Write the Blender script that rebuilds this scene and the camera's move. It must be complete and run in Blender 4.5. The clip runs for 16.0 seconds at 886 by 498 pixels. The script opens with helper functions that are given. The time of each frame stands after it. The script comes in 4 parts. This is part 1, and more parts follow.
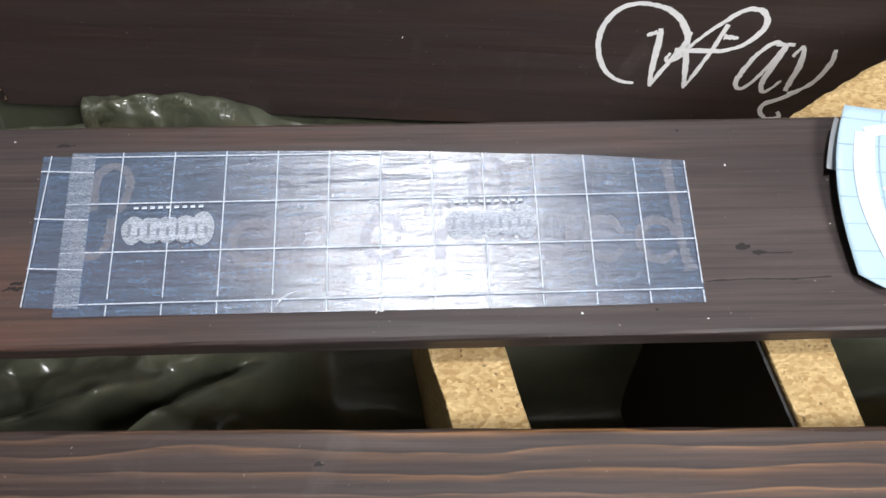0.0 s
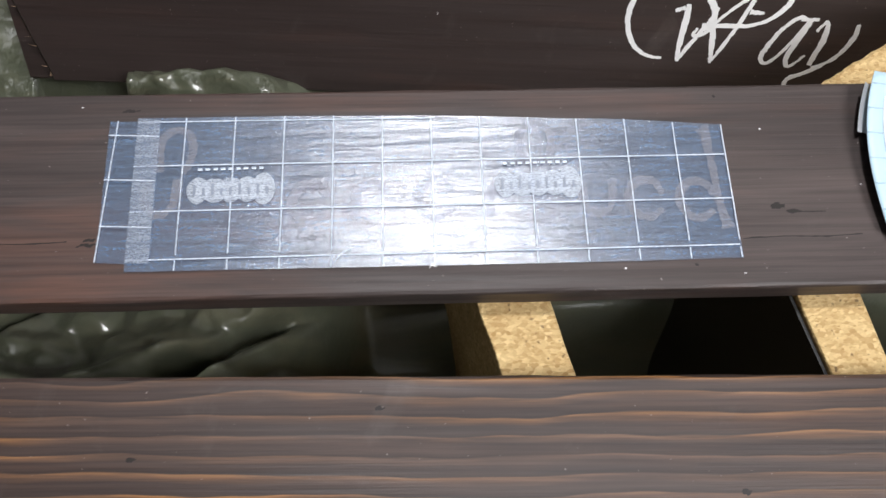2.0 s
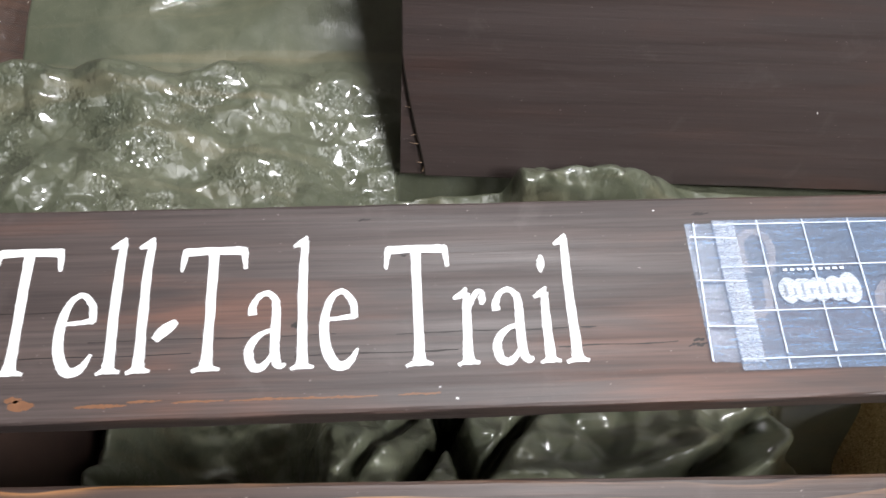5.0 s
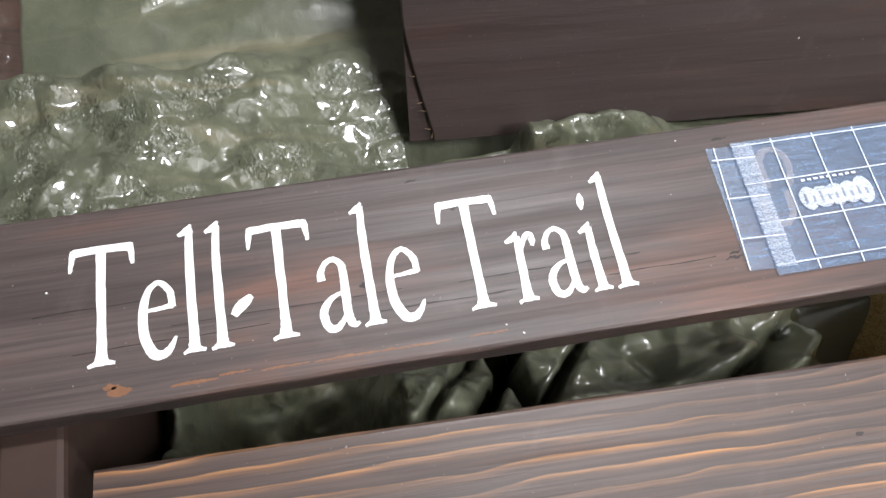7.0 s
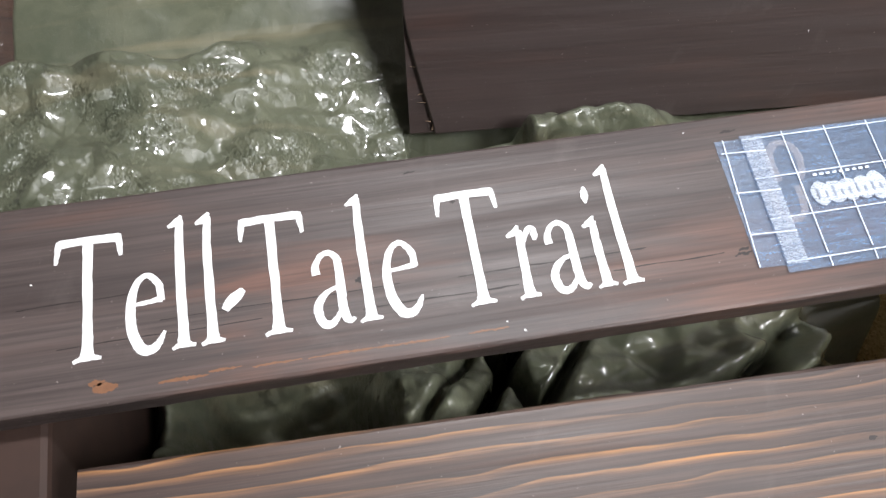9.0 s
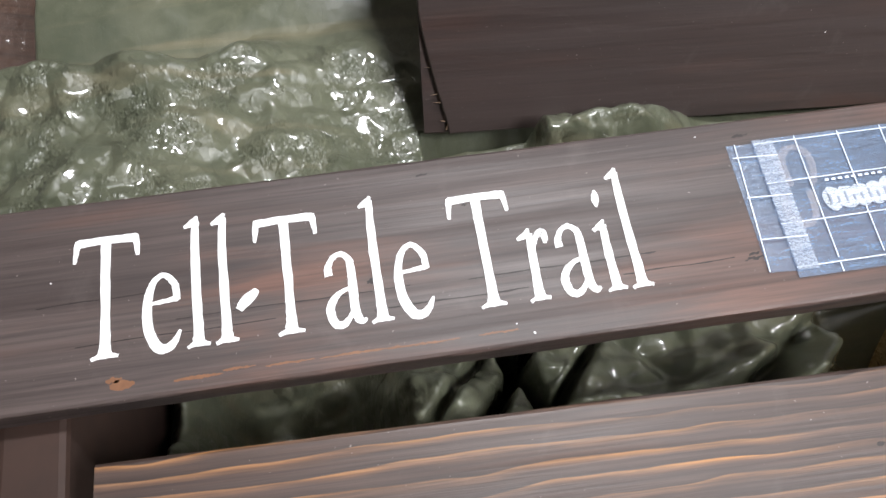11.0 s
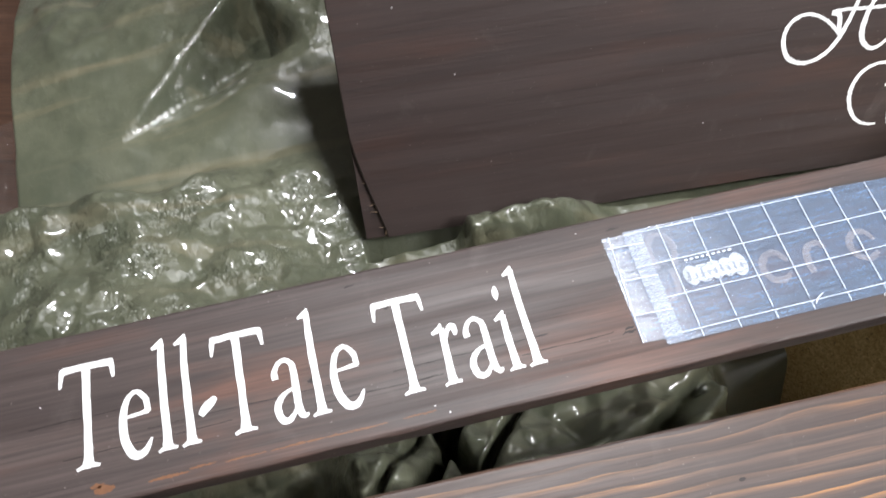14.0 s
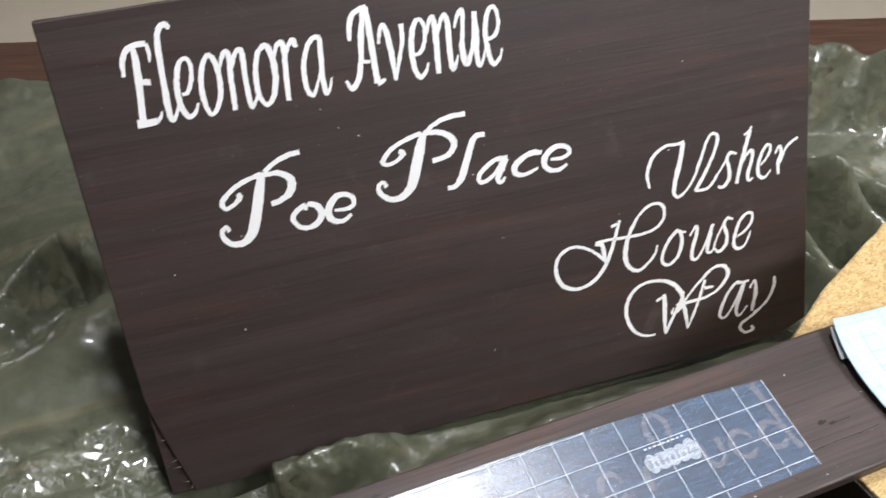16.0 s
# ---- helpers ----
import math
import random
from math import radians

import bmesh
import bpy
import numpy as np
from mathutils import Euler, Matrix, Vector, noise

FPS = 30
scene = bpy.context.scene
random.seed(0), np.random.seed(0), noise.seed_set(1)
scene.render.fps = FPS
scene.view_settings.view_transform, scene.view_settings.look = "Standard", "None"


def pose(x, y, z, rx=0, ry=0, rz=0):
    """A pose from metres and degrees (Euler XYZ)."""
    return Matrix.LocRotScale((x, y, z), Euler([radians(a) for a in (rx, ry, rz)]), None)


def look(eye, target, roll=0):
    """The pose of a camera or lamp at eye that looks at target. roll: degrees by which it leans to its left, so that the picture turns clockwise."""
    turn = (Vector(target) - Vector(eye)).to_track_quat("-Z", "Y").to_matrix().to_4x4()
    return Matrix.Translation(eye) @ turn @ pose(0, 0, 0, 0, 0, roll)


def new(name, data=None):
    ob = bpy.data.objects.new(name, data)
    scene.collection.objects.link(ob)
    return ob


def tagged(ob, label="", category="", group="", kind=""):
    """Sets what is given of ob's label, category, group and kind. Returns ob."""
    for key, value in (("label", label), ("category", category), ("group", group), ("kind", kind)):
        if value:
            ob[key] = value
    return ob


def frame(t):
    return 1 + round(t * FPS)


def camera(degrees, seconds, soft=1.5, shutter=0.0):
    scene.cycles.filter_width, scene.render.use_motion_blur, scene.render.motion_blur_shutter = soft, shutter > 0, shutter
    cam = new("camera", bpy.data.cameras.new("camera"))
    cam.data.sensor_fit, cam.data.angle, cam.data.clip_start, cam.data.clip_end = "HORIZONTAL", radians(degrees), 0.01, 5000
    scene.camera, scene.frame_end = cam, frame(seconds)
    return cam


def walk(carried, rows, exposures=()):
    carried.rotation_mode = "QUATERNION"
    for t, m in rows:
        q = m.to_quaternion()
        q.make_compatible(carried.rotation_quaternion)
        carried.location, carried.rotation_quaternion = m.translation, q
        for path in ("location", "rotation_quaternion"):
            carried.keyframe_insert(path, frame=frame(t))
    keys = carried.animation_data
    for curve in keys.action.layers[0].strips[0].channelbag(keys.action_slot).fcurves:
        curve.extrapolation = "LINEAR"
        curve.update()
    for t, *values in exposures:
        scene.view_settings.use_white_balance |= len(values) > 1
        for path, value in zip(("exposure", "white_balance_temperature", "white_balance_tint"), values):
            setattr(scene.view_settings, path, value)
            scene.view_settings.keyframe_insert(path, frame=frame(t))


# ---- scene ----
from mathutils import geometry

cam = camera(57.9, 16.0, shutter=0.4)
PATH = [
    (0, (-0.017, -0.006, 0.454), (0.058, 0.695, -1.418), 3.8),
    (0.5, (-0.021, 0.008, 0.443), (0.049, 0.671, -1.442), 4.0),
    (1, (-0.018, 0.003, 0.448), (0.048, 0.653, -1.443), 3.9),
    (1.5, (-0.024, -0.011, 0.459), (0.042, 0.651, -1.427), 3.6),
    (2, (-0.041, -0.027, 0.466), (0.025, 0.655, -1.413), 3.2),
    (2.5, (-0.062, -0.037, 0.479), (0.024, 0.686, -1.384), 3.9),
    (3, (-0.116, -0.04, 0.499), (-0.017, 0.715, -1.35), 4.3),
    (3.5, (-0.18, -0.045, 0.509), (-0.064, 0.748, -1.323), 4.8),
    (4, (-0.221, -0.06, 0.529), (-0.118, 0.752, -1.296), 4.3),
    (4.5, (-0.26, -0.055, 0.51), (-0.15, 0.808, -1.291), 5.2),
    (5, (-0.347, -0.006, 0.477), (-0.239, 0.846, -1.329), 4.4),
    (7.5, (-0.397, -0.027, 0.497), (-0.205, 0.761, -1.331), 2.7),
    (8, (-0.4, -0.026, 0.493), (-0.206, 0.772, -1.331), 2.7),
    (8.5, (-0.395, -0.022, 0.481), (-0.206, 0.77, -1.346), 3.0),
    (11, (-0.389, -0.019, 0.487), (-0.253, 0.76, -1.35), 0.7),
    (11.5, (-0.388, -0.024, 0.509), (-0.256, 0.775, -1.32), 0.4),
    (12, (-0.387, -0.035, 0.509), (-0.259, 0.787, -1.31), -0.5),
    (12.5, (-0.379, -0.04, 0.513), (-0.229, 0.811, -1.291), -3.6),
    (13, (-0.358, -0.041, 0.517), (-0.178, 0.838, -1.27), -2.6),
    (13.5, (-0.344, -0.035, 0.538), (-0.158, 0.872, -1.235), -2.5),
    (14, (-0.352, -0.049, 0.569), (-0.153, 0.889, -1.186), -2.6),
    (14.5, (-0.335, -0.047, 0.591), (-0.083, 0.983, -1.105), -3.6),
    (15, (-0.296, -0.044, 0.601), (0.038, 1.06, -1.033), -2.6),
    (15.5, (-0.257, -0.036, 0.615), (0.158, 1.136, -0.952), -0.7),
    (16, (-0.234, -0.029, 0.634), (0.263, 1.141, -0.91), 2.0),
]
EXPOSURES = [(0.0, -0.92), (2.5, -0.8), (4.0, -0.35), (5.0, 0.0), (8.0, 0.0), (12.0, 0.0), (14.0, 0.0), (15.0, -0.05), (15.5, -0.25), (16.0, -0.58)]
walk(cam, [(t, look(eye, target, roll)) for t, eye, target, roll in PATH], EXPOSURES)

# ---- light ----
world = bpy.data.worlds.new("room_air")
scene.world = world
world.use_nodes = True
world.node_tree.nodes["Background"].inputs[0].default_value = (0.75, 0.85, 1.0, 1)
world.node_tree.nodes["Background"].inputs[1].default_value = 0.05


def area(name, m, power, size, size_y, colour):
    data = bpy.data.lights.new(name, "AREA")
    data.shape, data.size, data.size_y, data.energy, data.color = "RECTANGLE", size, size_y, power, colour
    ob = new(name, data)
    ob.matrix_world = m
    return ob


LAMPS = [(0.02, 0.74, 2.02), (1.05, -0.8, 2.02)]
for spot, power, size in zip(LAMPS, (51, 90), (0.18, 0.8)):
    area("ceiling_lamp_light", pose(*spot, 0, 0, 0), power, size, size, (0.97, 0.97, 1.0))


# ---- materials ----
def material(name):
    m = bpy.data.materials.new(name)
    m.use_nodes = True
    t = m.node_tree
    return m, t, t.nodes["Principled BSDF"]


def add(t, kind, **values):
    n = t.nodes.new(kind)
    for key, v in values.items():
        setattr(n, key, v)
    return n


def coords(t, scale=(1, 1, 1), rot=(0, 0, 0)):
    c = add(t, "ShaderNodeTexCoord")
    mp = add(t, "ShaderNodeMapping")
    mp.inputs["Scale"].default_value = scale
    mp.inputs["Rotation"].default_value = rot
    t.links.new(c.outputs["Object"], mp.inputs[0])
    return mp.outputs[0]


def noise_of(t, vec, scale, detail=4, rough=0.55, distortion=0.0):
    n = add(t, "ShaderNodeTexNoise")
    n.inputs["Scale"].default_value, n.inputs["Detail"].default_value = scale, detail
    n.inputs["Roughness"].default_value, n.inputs["Distortion"].default_value = rough, distortion
    t.links.new(vec, n.inputs["Vector"])
    return n.outputs["Fac"]


def ramp(t, fac, stops):
    r = add(t, "ShaderNodeValToRGB")
    e = r.color_ramp.elements
    while len(e) < len(stops):
        e.new(0.5)
    for k, (p, c) in enumerate(stops):
        e[k].position, e[k].color = p, (*c, 1) if len(c) == 3 else (c[0],) * 3 + (1,)
    t.links.new(fac, r.inputs[0])
    return r.outputs[0]


def mix(t, fac, a, b, mode="MIX"):
    n = add(t, "ShaderNodeMix", data_type="RGBA", blend_type=mode)
    for sock, v in ((n.inputs[0], fac), (n.inputs[6], a), (n.inputs[7], b)):
        if isinstance(v, (int, float)):
            sock.default_value = v
        elif isinstance(v, tuple):
            sock.default_value = (*v, 1)
        else:
            t.links.new(v, sock)
    return n.outputs[2]


def bump(t, bsdf, height, strength, distance):
    b = add(t, "ShaderNodeBump")
    b.inputs["Strength"].default_value, b.inputs["Distance"].default_value = strength, distance
    t.links.new(height, b.inputs["Height"])
    t.links.new(b.outputs[0], bsdf.inputs["Normal"])
    return b


def times(t, a, b):
    n = add(t, "ShaderNodeMath", operation="MULTIPLY")
    for sock, v in zip(n.inputs, (a, b)):
        if isinstance(v, (int, float)):
            sock.default_value = v
        else:
            t.links.new(v, sock)
    return n.outputs[0]


def chain_bump(t, below, height, strength, distance):
    b = add(t, "ShaderNodeBump")
    b.inputs["Strength"].default_value, b.inputs["Distance"].default_value = strength, distance
    t.links.new(height, b.inputs["Height"])
    t.links.new(b.outputs[0], below.inputs["Normal"])
    return b


def stained_wood(name, dark, mid, glow, glow_amount, rough, bands=0.0, pores=0.5, lined=0.5):
    """Dark stained softwood, the grain along x; bands is the strength of the early wood stripes."""
    m, t, p = material(name)
    fine = noise_of(t, coords(t, (9, 420, 420)), 1.0, 5, 0.6)
    streak = noise_of(t, coords(t, (1.6, 34, 34)), 1.0, 5, 0.6, 0.6)
    lines = noise_of(t, coords(t, (2.6, 95, 95)), 1.0, 5, 0.62, 0.9)
    patch = noise_of(t, coords(t, (5, 16, 16)), 1.0, 3, 0.5, 0.4)
    warmth = noise_of(t, coords(t, (4.5, 46, 46)), 1.0, 4, 0.6, 0.8)
    base = mix(t, ramp(t, streak, [(0.3, (0,)), (0.72, (1,))]), dark, mid)
    base = mix(t, ramp(t, lines, [(0.30, (lined,)), (0.47, (0,))]), base, tuple(v * 0.45 for v in dark))
    base = mix(t, ramp(t, lines, [(0.56, (0,)), (0.72, (lined,))]), base, tuple(v * 1.5 for v in mid))
    warm = times(t, ramp(t, patch, [(0.46, (0,)), (0.66, (1,))]), ramp(t, warmth, [(0.44, (0,)), (0.64, (glow_amount,))]))
    col = mix(t, warm, base, glow)
    if bands:
        wave = add(t, "ShaderNodeTexWave", wave_type="BANDS", bands_direction="Y", wave_profile="SAW")
        wave.inputs["Scale"].default_value, wave.inputs["Distortion"].default_value = 36.0, 6.5
        wave.inputs["Detail"].default_value, wave.inputs["Detail Scale"].default_value = 3.0, 0.6
        t.links.new(coords(t, (0.30, 1, 1)), wave.inputs["Vector"])
        wide = noise_of(t, coords(t, (3.6, 20, 20)), 1.0, 3)
        worn = ramp(t, noise_of(t, coords(t, (14, 260, 260)), 1.0, 4, 0.65), [(0.36, (0.25,)), (0.56, (1,))])
        stripe = ramp(t, wave.outputs["Fac"], [(0.52, (0,)), (0.78, (0.45,)), (0.92, (1,)), (0.985, (0.0,))])
        f = times(t, times(t, stripe, ramp(t, wide, [(0.34, (0.22,)), (0.62, (bands,))])), worn)
        tone = mix(t, ramp(t, noise_of(t, coords(t, (4, 18, 18)), 1.0, 3), [(0.42, (0,)), (0.6, (1,))]), (0.27, 0.15, 0.09), (0.46, 0.20, 0.05))
        col = mix(t, f, col, tone)
        late = ramp(t, wave.outputs["Fac"], [(0.0, (0.5,)), (0.22, (0.0,)), (0.95, (0.0,)), (1.0, (0.5,))])
        col = mix(t, late, col, tuple(v * 0.5 for v in dark))
    col = mix(t, ramp(t, fine, [(0.3, (pores,)), (0.6, (0,))]), col, (0.012, 0.008, 0.007))
    smudge = noise_of(t, coords(t), 26, 5, 0.65, 0.6)
    col = mix(t, ramp(t, smudge, [(0.6, (0,)), (0.78, (0.18,))]), col, (0.16, 0.135, 0.125))
    dust = noise_of(t, coords(t), 420, 2, 0.5)
    col = mix(t, ramp(t, dust, [(0.735, (0,)), (0.77, (0.5,))]), col, (0.35, 0.31, 0.28))
    t.links.new(col, p.inputs["Base Color"])
    sheen = noise_of(t, coords(t, (2.6, 60, 60)), 1.0, 4, 0.6, 0.6)
    t.links.new(ramp(t, sheen, [(0.3, (rough - 0.12,)), (0.7, (rough + 0.14,))]), p.inputs["Roughness"])
    p.inputs["Specular IOR Level"].default_value = 0.5
    b = bump(t, p, fine, 0.35, 0.0006)
    chain_bump(t, b, lines, 0.3 * lined, 0.0012)
    return m


def plain(name, colour, rough=0.5, grain=0.0, size=200, metal=0.0):
    m, t, p = material(name)
    n = noise_of(t, coords(t), size, 4)
    c = mix(t, n, tuple(v * (1 - grain) for v in colour), tuple(min(1, v * (1 + grain)) for v in colour))
    t.links.new(c, p.inputs["Base Color"])
    p.inputs["Roughness"].default_value, p.inputs["Metallic"].default_value = rough, metal
    if grain:
        bump(t, p, n, 0.2, 0.0005)
    return m


WOOD_LETTERED = stained_wood("dark_walnut_stain", (0.042, 0.030, 0.028), (0.092, 0.068, 0.062), (0.17, 0.072, 0.045), 0.55, 0.54, 0.0, 0.5, 0.4)
WOOD_GRAINED = stained_wood("worn_walnut_stain", (0.040, 0.026, 0.023), (0.088, 0.054, 0.042), (0.2, 0.08, 0.03), 0.3, 0.5, 0.95, 0.5, 0.35)
WOOD_BOARD = stained_wood("espresso_stain", (0.033, 0.0225, 0.0205), (0.050, 0.034, 0.031), (0.085, 0.040, 0.029), 0.5, 0.5, 0.0, 0.3, 0.2)
WOOD_TABLE = stained_wood("red_brown_wood", (0.075, 0.036, 0.022), (0.12, 0.06, 0.036), (0.17, 0.08, 0.045), 0.3, 0.55)
PAINT = plain("white_paint", (0.86, 0.86, 0.86), 0.6, 0.04, 300)


def chipboard():
    m, t, p = material("chipboard")
    v = add(t, "ShaderNodeTexVoronoi")
    v.inputs["Scale"].default_value = 1.0
    t.links.new(coords(t, (420, 700, 420)), v.inputs["Vector"])
    big = noise_of(t, coords(t), 60, 5, 0.6)
    c = mix(t, v.outputs["Color"], (0.40, 0.24, 0.085), (0.80, 0.60, 0.30))
    c = mix(t, ramp(t, big, [(0.4, (0,)), (0.75, (0.55,))]), c, (0.42, 0.25, 0.09))
    specks = noise_of(t, coords(t, (1, 1, 1)), 330, 2, 0.5)
    c = mix(t, ramp(t, specks, [(0.66, (0,)), (0.72, (0.75,))]), c, (0.10, 0.05, 0.02))
    t.links.new(c, p.inputs["Base Color"])
    p.inputs["Roughness"].default_value = 0.8
    bump(t, p, v.outputs["Distance"], 0.6, 0.0008)
    return m


CHIP = chipboard()


def lean_cells(t, scale, warp_scale, warp, jagged=1.0):
    """Height of small flat cells, each with a lean of its own."""
    v = add(t, "ShaderNodeTexVoronoi", feature="F1")
    v.inputs["Scale"].default_value = 1.0
    v.inputs["Randomness"].default_value = jagged
    shift = add(t, "ShaderNodeVectorMath", operation="ADD")
    nn = add(t, "ShaderNodeTexNoise")
    nn.inputs["Scale"].default_value, nn.inputs["Detail"].default_value = warp_scale, 3
    t.links.new(coords(t), nn.inputs["Vector"])
    sc = add(t, "ShaderNodeVectorMath", operation="SCALE")
    sc.inputs["Scale"].default_value = warp
    t.links.new(nn.outputs["Color"], sc.inputs[0])
    t.links.new(coords(t, scale), shift.inputs[0])
    t.links.new(sc.outputs[0], shift.inputs[1])
    t.links.new(shift.outputs[0], v.inputs["Vector"])
    rel = add(t, "ShaderNodeVectorMath", operation="SUBTRACT")
    t.links.new(shift.outputs[0], rel.inputs[0])
    t.links.new(v.outputs["Position"], rel.inputs[1])
    lean = add(t, "ShaderNodeVectorMath", operation="SUBTRACT")
    t.links.new(v.outputs["Color"], lean.inputs[0])
    lean.inputs[1].default_value = (0.5, 0.5, 0.5)
    dot = add(t, "ShaderNodeVectorMath", operation="DOT_PRODUCT")
    t.links.new(rel.outputs[0], dot.inputs[0])
    t.links.new(lean.outputs[0], dot.inputs[1])
    return dot.outputs["Value"]


def tarp_material():
    m, t, p = material("olive_plastic")
    big = noise_of(t, coords(t), 6, 4)
    mottle = noise_of(t, coords(t), 38, 4, 0.6, 0.5)
    streak = noise_of(t, coords(t, (3.2, 30, 10), (0, 0, 0.12)), 1.0, 4, 0.55, 0.7)
    c = mix(t, ramp(t, big, [(0.3, (0,)), (0.7, (1,))]), (0.082, 0.089, 0.058), (0.140, 0.145, 0.098))
    c = mix(t, ramp(t, mottle, [(0.35, (0.35,)), (0.6, (0,))]), c, (0.045, 0.058, 0.040))
    c = mix(t, ramp(t, streak, [(0.54, (0,)), (0.74, (0.5,))]), c, (0.24, 0.20, 0.125))
    t.links.new(c, p.inputs["Base Color"])
    t.links.new(ramp(t, mottle, [(0.3, (0.32,)), (0.7, (0.44,))]), p.inputs["Roughness"])
    p.inputs["Specular IOR Level"].default_value = 0.5
    p.inputs["Coat Weight"].default_value = 0.85
    p.inputs["Coat Roughness"].default_value = 0.065
    at = add(t, "ShaderNodeAttribute", attribute_name="crumple")
    patch = ramp(t, noise_of(t, coords(t), 26, 3, 0.6), [(0.47, (0.05,)), (0.56, (1,))])
    fine = times(t, times(t, lean_cells(t, (1000, 420, 420), 90, 2.0), patch), at.outputs["Fac"])
    b = bump(t, p, fine, 1.0, 0.0010)
    # flat facets of two sizes that meet in sharp creases
    b = chain_bump(t, b, times(t, lean_cells(t, (62, 46, 46), 16, 1.1), at.outputs["Fac"]), 0.8, 0.0100)
    b = chain_bump(t, b, times(t, lean_cells(t, (150, 105, 105), 40, 1.4), at.outputs["Fac"]), 0.7, 0.0034)
    b = chain_bump(t, b, noise_of(t, coords(t, (500, 160, 160)), 1.0, 3), 0.35, 0.0004)
    # sharp wandering creases
    ridge = add(t, "ShaderNodeTexNoise", noise_type="RIDGED_MULTIFRACTAL")
    ridge.inputs["Scale"].default_value, ridge.inputs["Detail"].default_value = 21.0, 2.5
    t.links.new(coords(t, (1, 0.75, 1), (0, 0, 0.5)), ridge.inputs["Vector"])
    gate = ramp(t, noise_of(t, coords(t), 7, 2), [(0.44, (0.03,)), (0.6, (0.8,))])
    chain_bump(t, b, times(t, ridge.outputs["Fac"], gate), 0.5, 0.0014)
    return m


TARP = tarp_material()


def clear_plastic():
    m, t, p = material("clear_plastic")
    p.inputs["Base Color"].default_value = (0.20, 0.17, 0.16, 1)
    p.inputs["Roughness"].default_value = 0.1
    p.inputs["Specular IOR Level"].default_value = 0.8
    patch = ramp(t, noise_of(t, coords(t), 15, 3), [(0.42, (0.15,)), (0.55, (1,))])
    b = bump(t, p, times(t, lean_cells(t, (260, 260, 260), 50, 2.4), patch), 0.9, 0.0026)
    chain_bump(t, b, noise_of(t, coords(t), 60, 4, 0.6), 0.5, 0.004)
    tr = add(t, "ShaderNodeBsdfTransparent")
    mx = add(t, "ShaderNodeMixShader")
    mx.inputs[0].default_value = 0.2
    t.links.new(tr.outputs[0], mx.inputs[1])
    t.links.new(p.outputs[0], mx.inputs[2])
    t.links.new(mx.outputs[0], t.nodes["Material Output"].inputs["Surface"])
    return m


CLEAR = clear_plastic()


def film_material(name, tint, cover, rough, ior=1.5):
    m, t, p = material(name)
    p.inputs["Base Color"].default_value = (*tint, 1)
    p.inputs["Roughness"].default_value = rough
    p.inputs["Specular IOR Level"].default_value = 0.9
    p.inputs["IOR"].default_value = ior
    n = noise_of(t, coords(t, (14, 260, 100)), 1.0, 4, 0.6)
    f = noise_of(t, coords(t), 1400, 2)
    b = bump(t, p, n, 0.45, 0.0006)
    chain_bump(t, b, f, 0.45, 0.00026)
    tr = add(t, "ShaderNodeBsdfTransparent")
    tr.inputs[0].default_value = (0.93, 0.95, 1.0, 1)
    mx = add(t, "ShaderNodeMixShader")
    mottle = ramp(t, noise_of(t, coords(t, (40, 420, 100)), 1.0, 5, 0.65), [(0.34, (cover * 0.65,)), (0.66, (min(1.0, cover * 1.3),))])
    t.links.new(times(t, mottle, ramp(t, noise_of(t, coords(t, (700, 1500, 700)), 1.0, 2), [(0.36, (0.62,)), (0.62, (1.25,))])), mx.inputs[0])
    t.links.new(tr.outputs[0], mx.inputs[1])
    t.links.new(p.outputs[0], mx.inputs[2])
    t.links.new(mx.outputs[0], t.nodes["Material Output"].inputs["Surface"])
    return m


FILM = film_material("clear_transfer_film", (0.19, 0.28, 0.43), 0.49, 0.225, 1.9)
FILM_DOUBLE = film_material("doubled_transfer_film", (0.5, 0.55, 0.62), 0.4, 0.3)
PRINT = film_material("white_print", (0.8, 0.86, 0.95), 0.72, 0.5)
LOGO = film_material("white_logo_print", (0.70, 0.76, 0.84), 0.5, 0.5)
KNOT = plain("dark_knot", (0.012, 0.008, 0.006), 0.6, 0.2, 500)
WORN = plain("worn_orange_wood", (0.17, 0.075, 0.034), 0.55, 0.3, 300)
RESIDUE = film_material("adhesive_residue", (0.58, 0.53, 0.50), 0.23, 0.45)
PAPER = plain("backing_paper", (0.85, 0.88, 0.92), 0.5, 0.03, 40)
PAPER_BLUE = plain("pale_blue_vinyl", (0.55, 0.75, 0.88), 0.4, 0.03, 40)
WOOD_BLOCK = plain("dark_red_brown_wood", (0.030, 0.013, 0.008), 0.75, 0.4, 60)
BEIGE = plain("beige_floor", (0.74, 0.65, 0.52), 0.55, 0.06, 14)
WALL = plain("grey_wall", (0.36, 0.355, 0.35), 0.8, 0.03, 30)
WHITE = plain("white_enamel", (0.8, 0.8, 0.8), 0.4)


def glow(name, colour, strength):
    m, t, p = material(name)
    p.inputs["Emission Color"].default_value, p.inputs["Emission Strength"].default_value = (*colour, 1), strength
    p.inputs["Base Color"].default_value = (*colour, 1)
    return m


LAMP_GLOW = glow("lamp_diffuser", (0.93, 0.97, 1.0), 8)


# ---- building helpers ----
def mesh_of(name, bm):
    me = bpy.data.meshes.new(name)
    bm.to_mesh(me)
    bm.free()
    return me


def part(name, bm, mat, parent=None, label=""):
    ob = new(name, mesh_of(name, bm))
    ob.data.materials.append(mat)
    if parent is not None:
        ob.parent = parent
    if label:
        tagged(ob, label)
    return ob


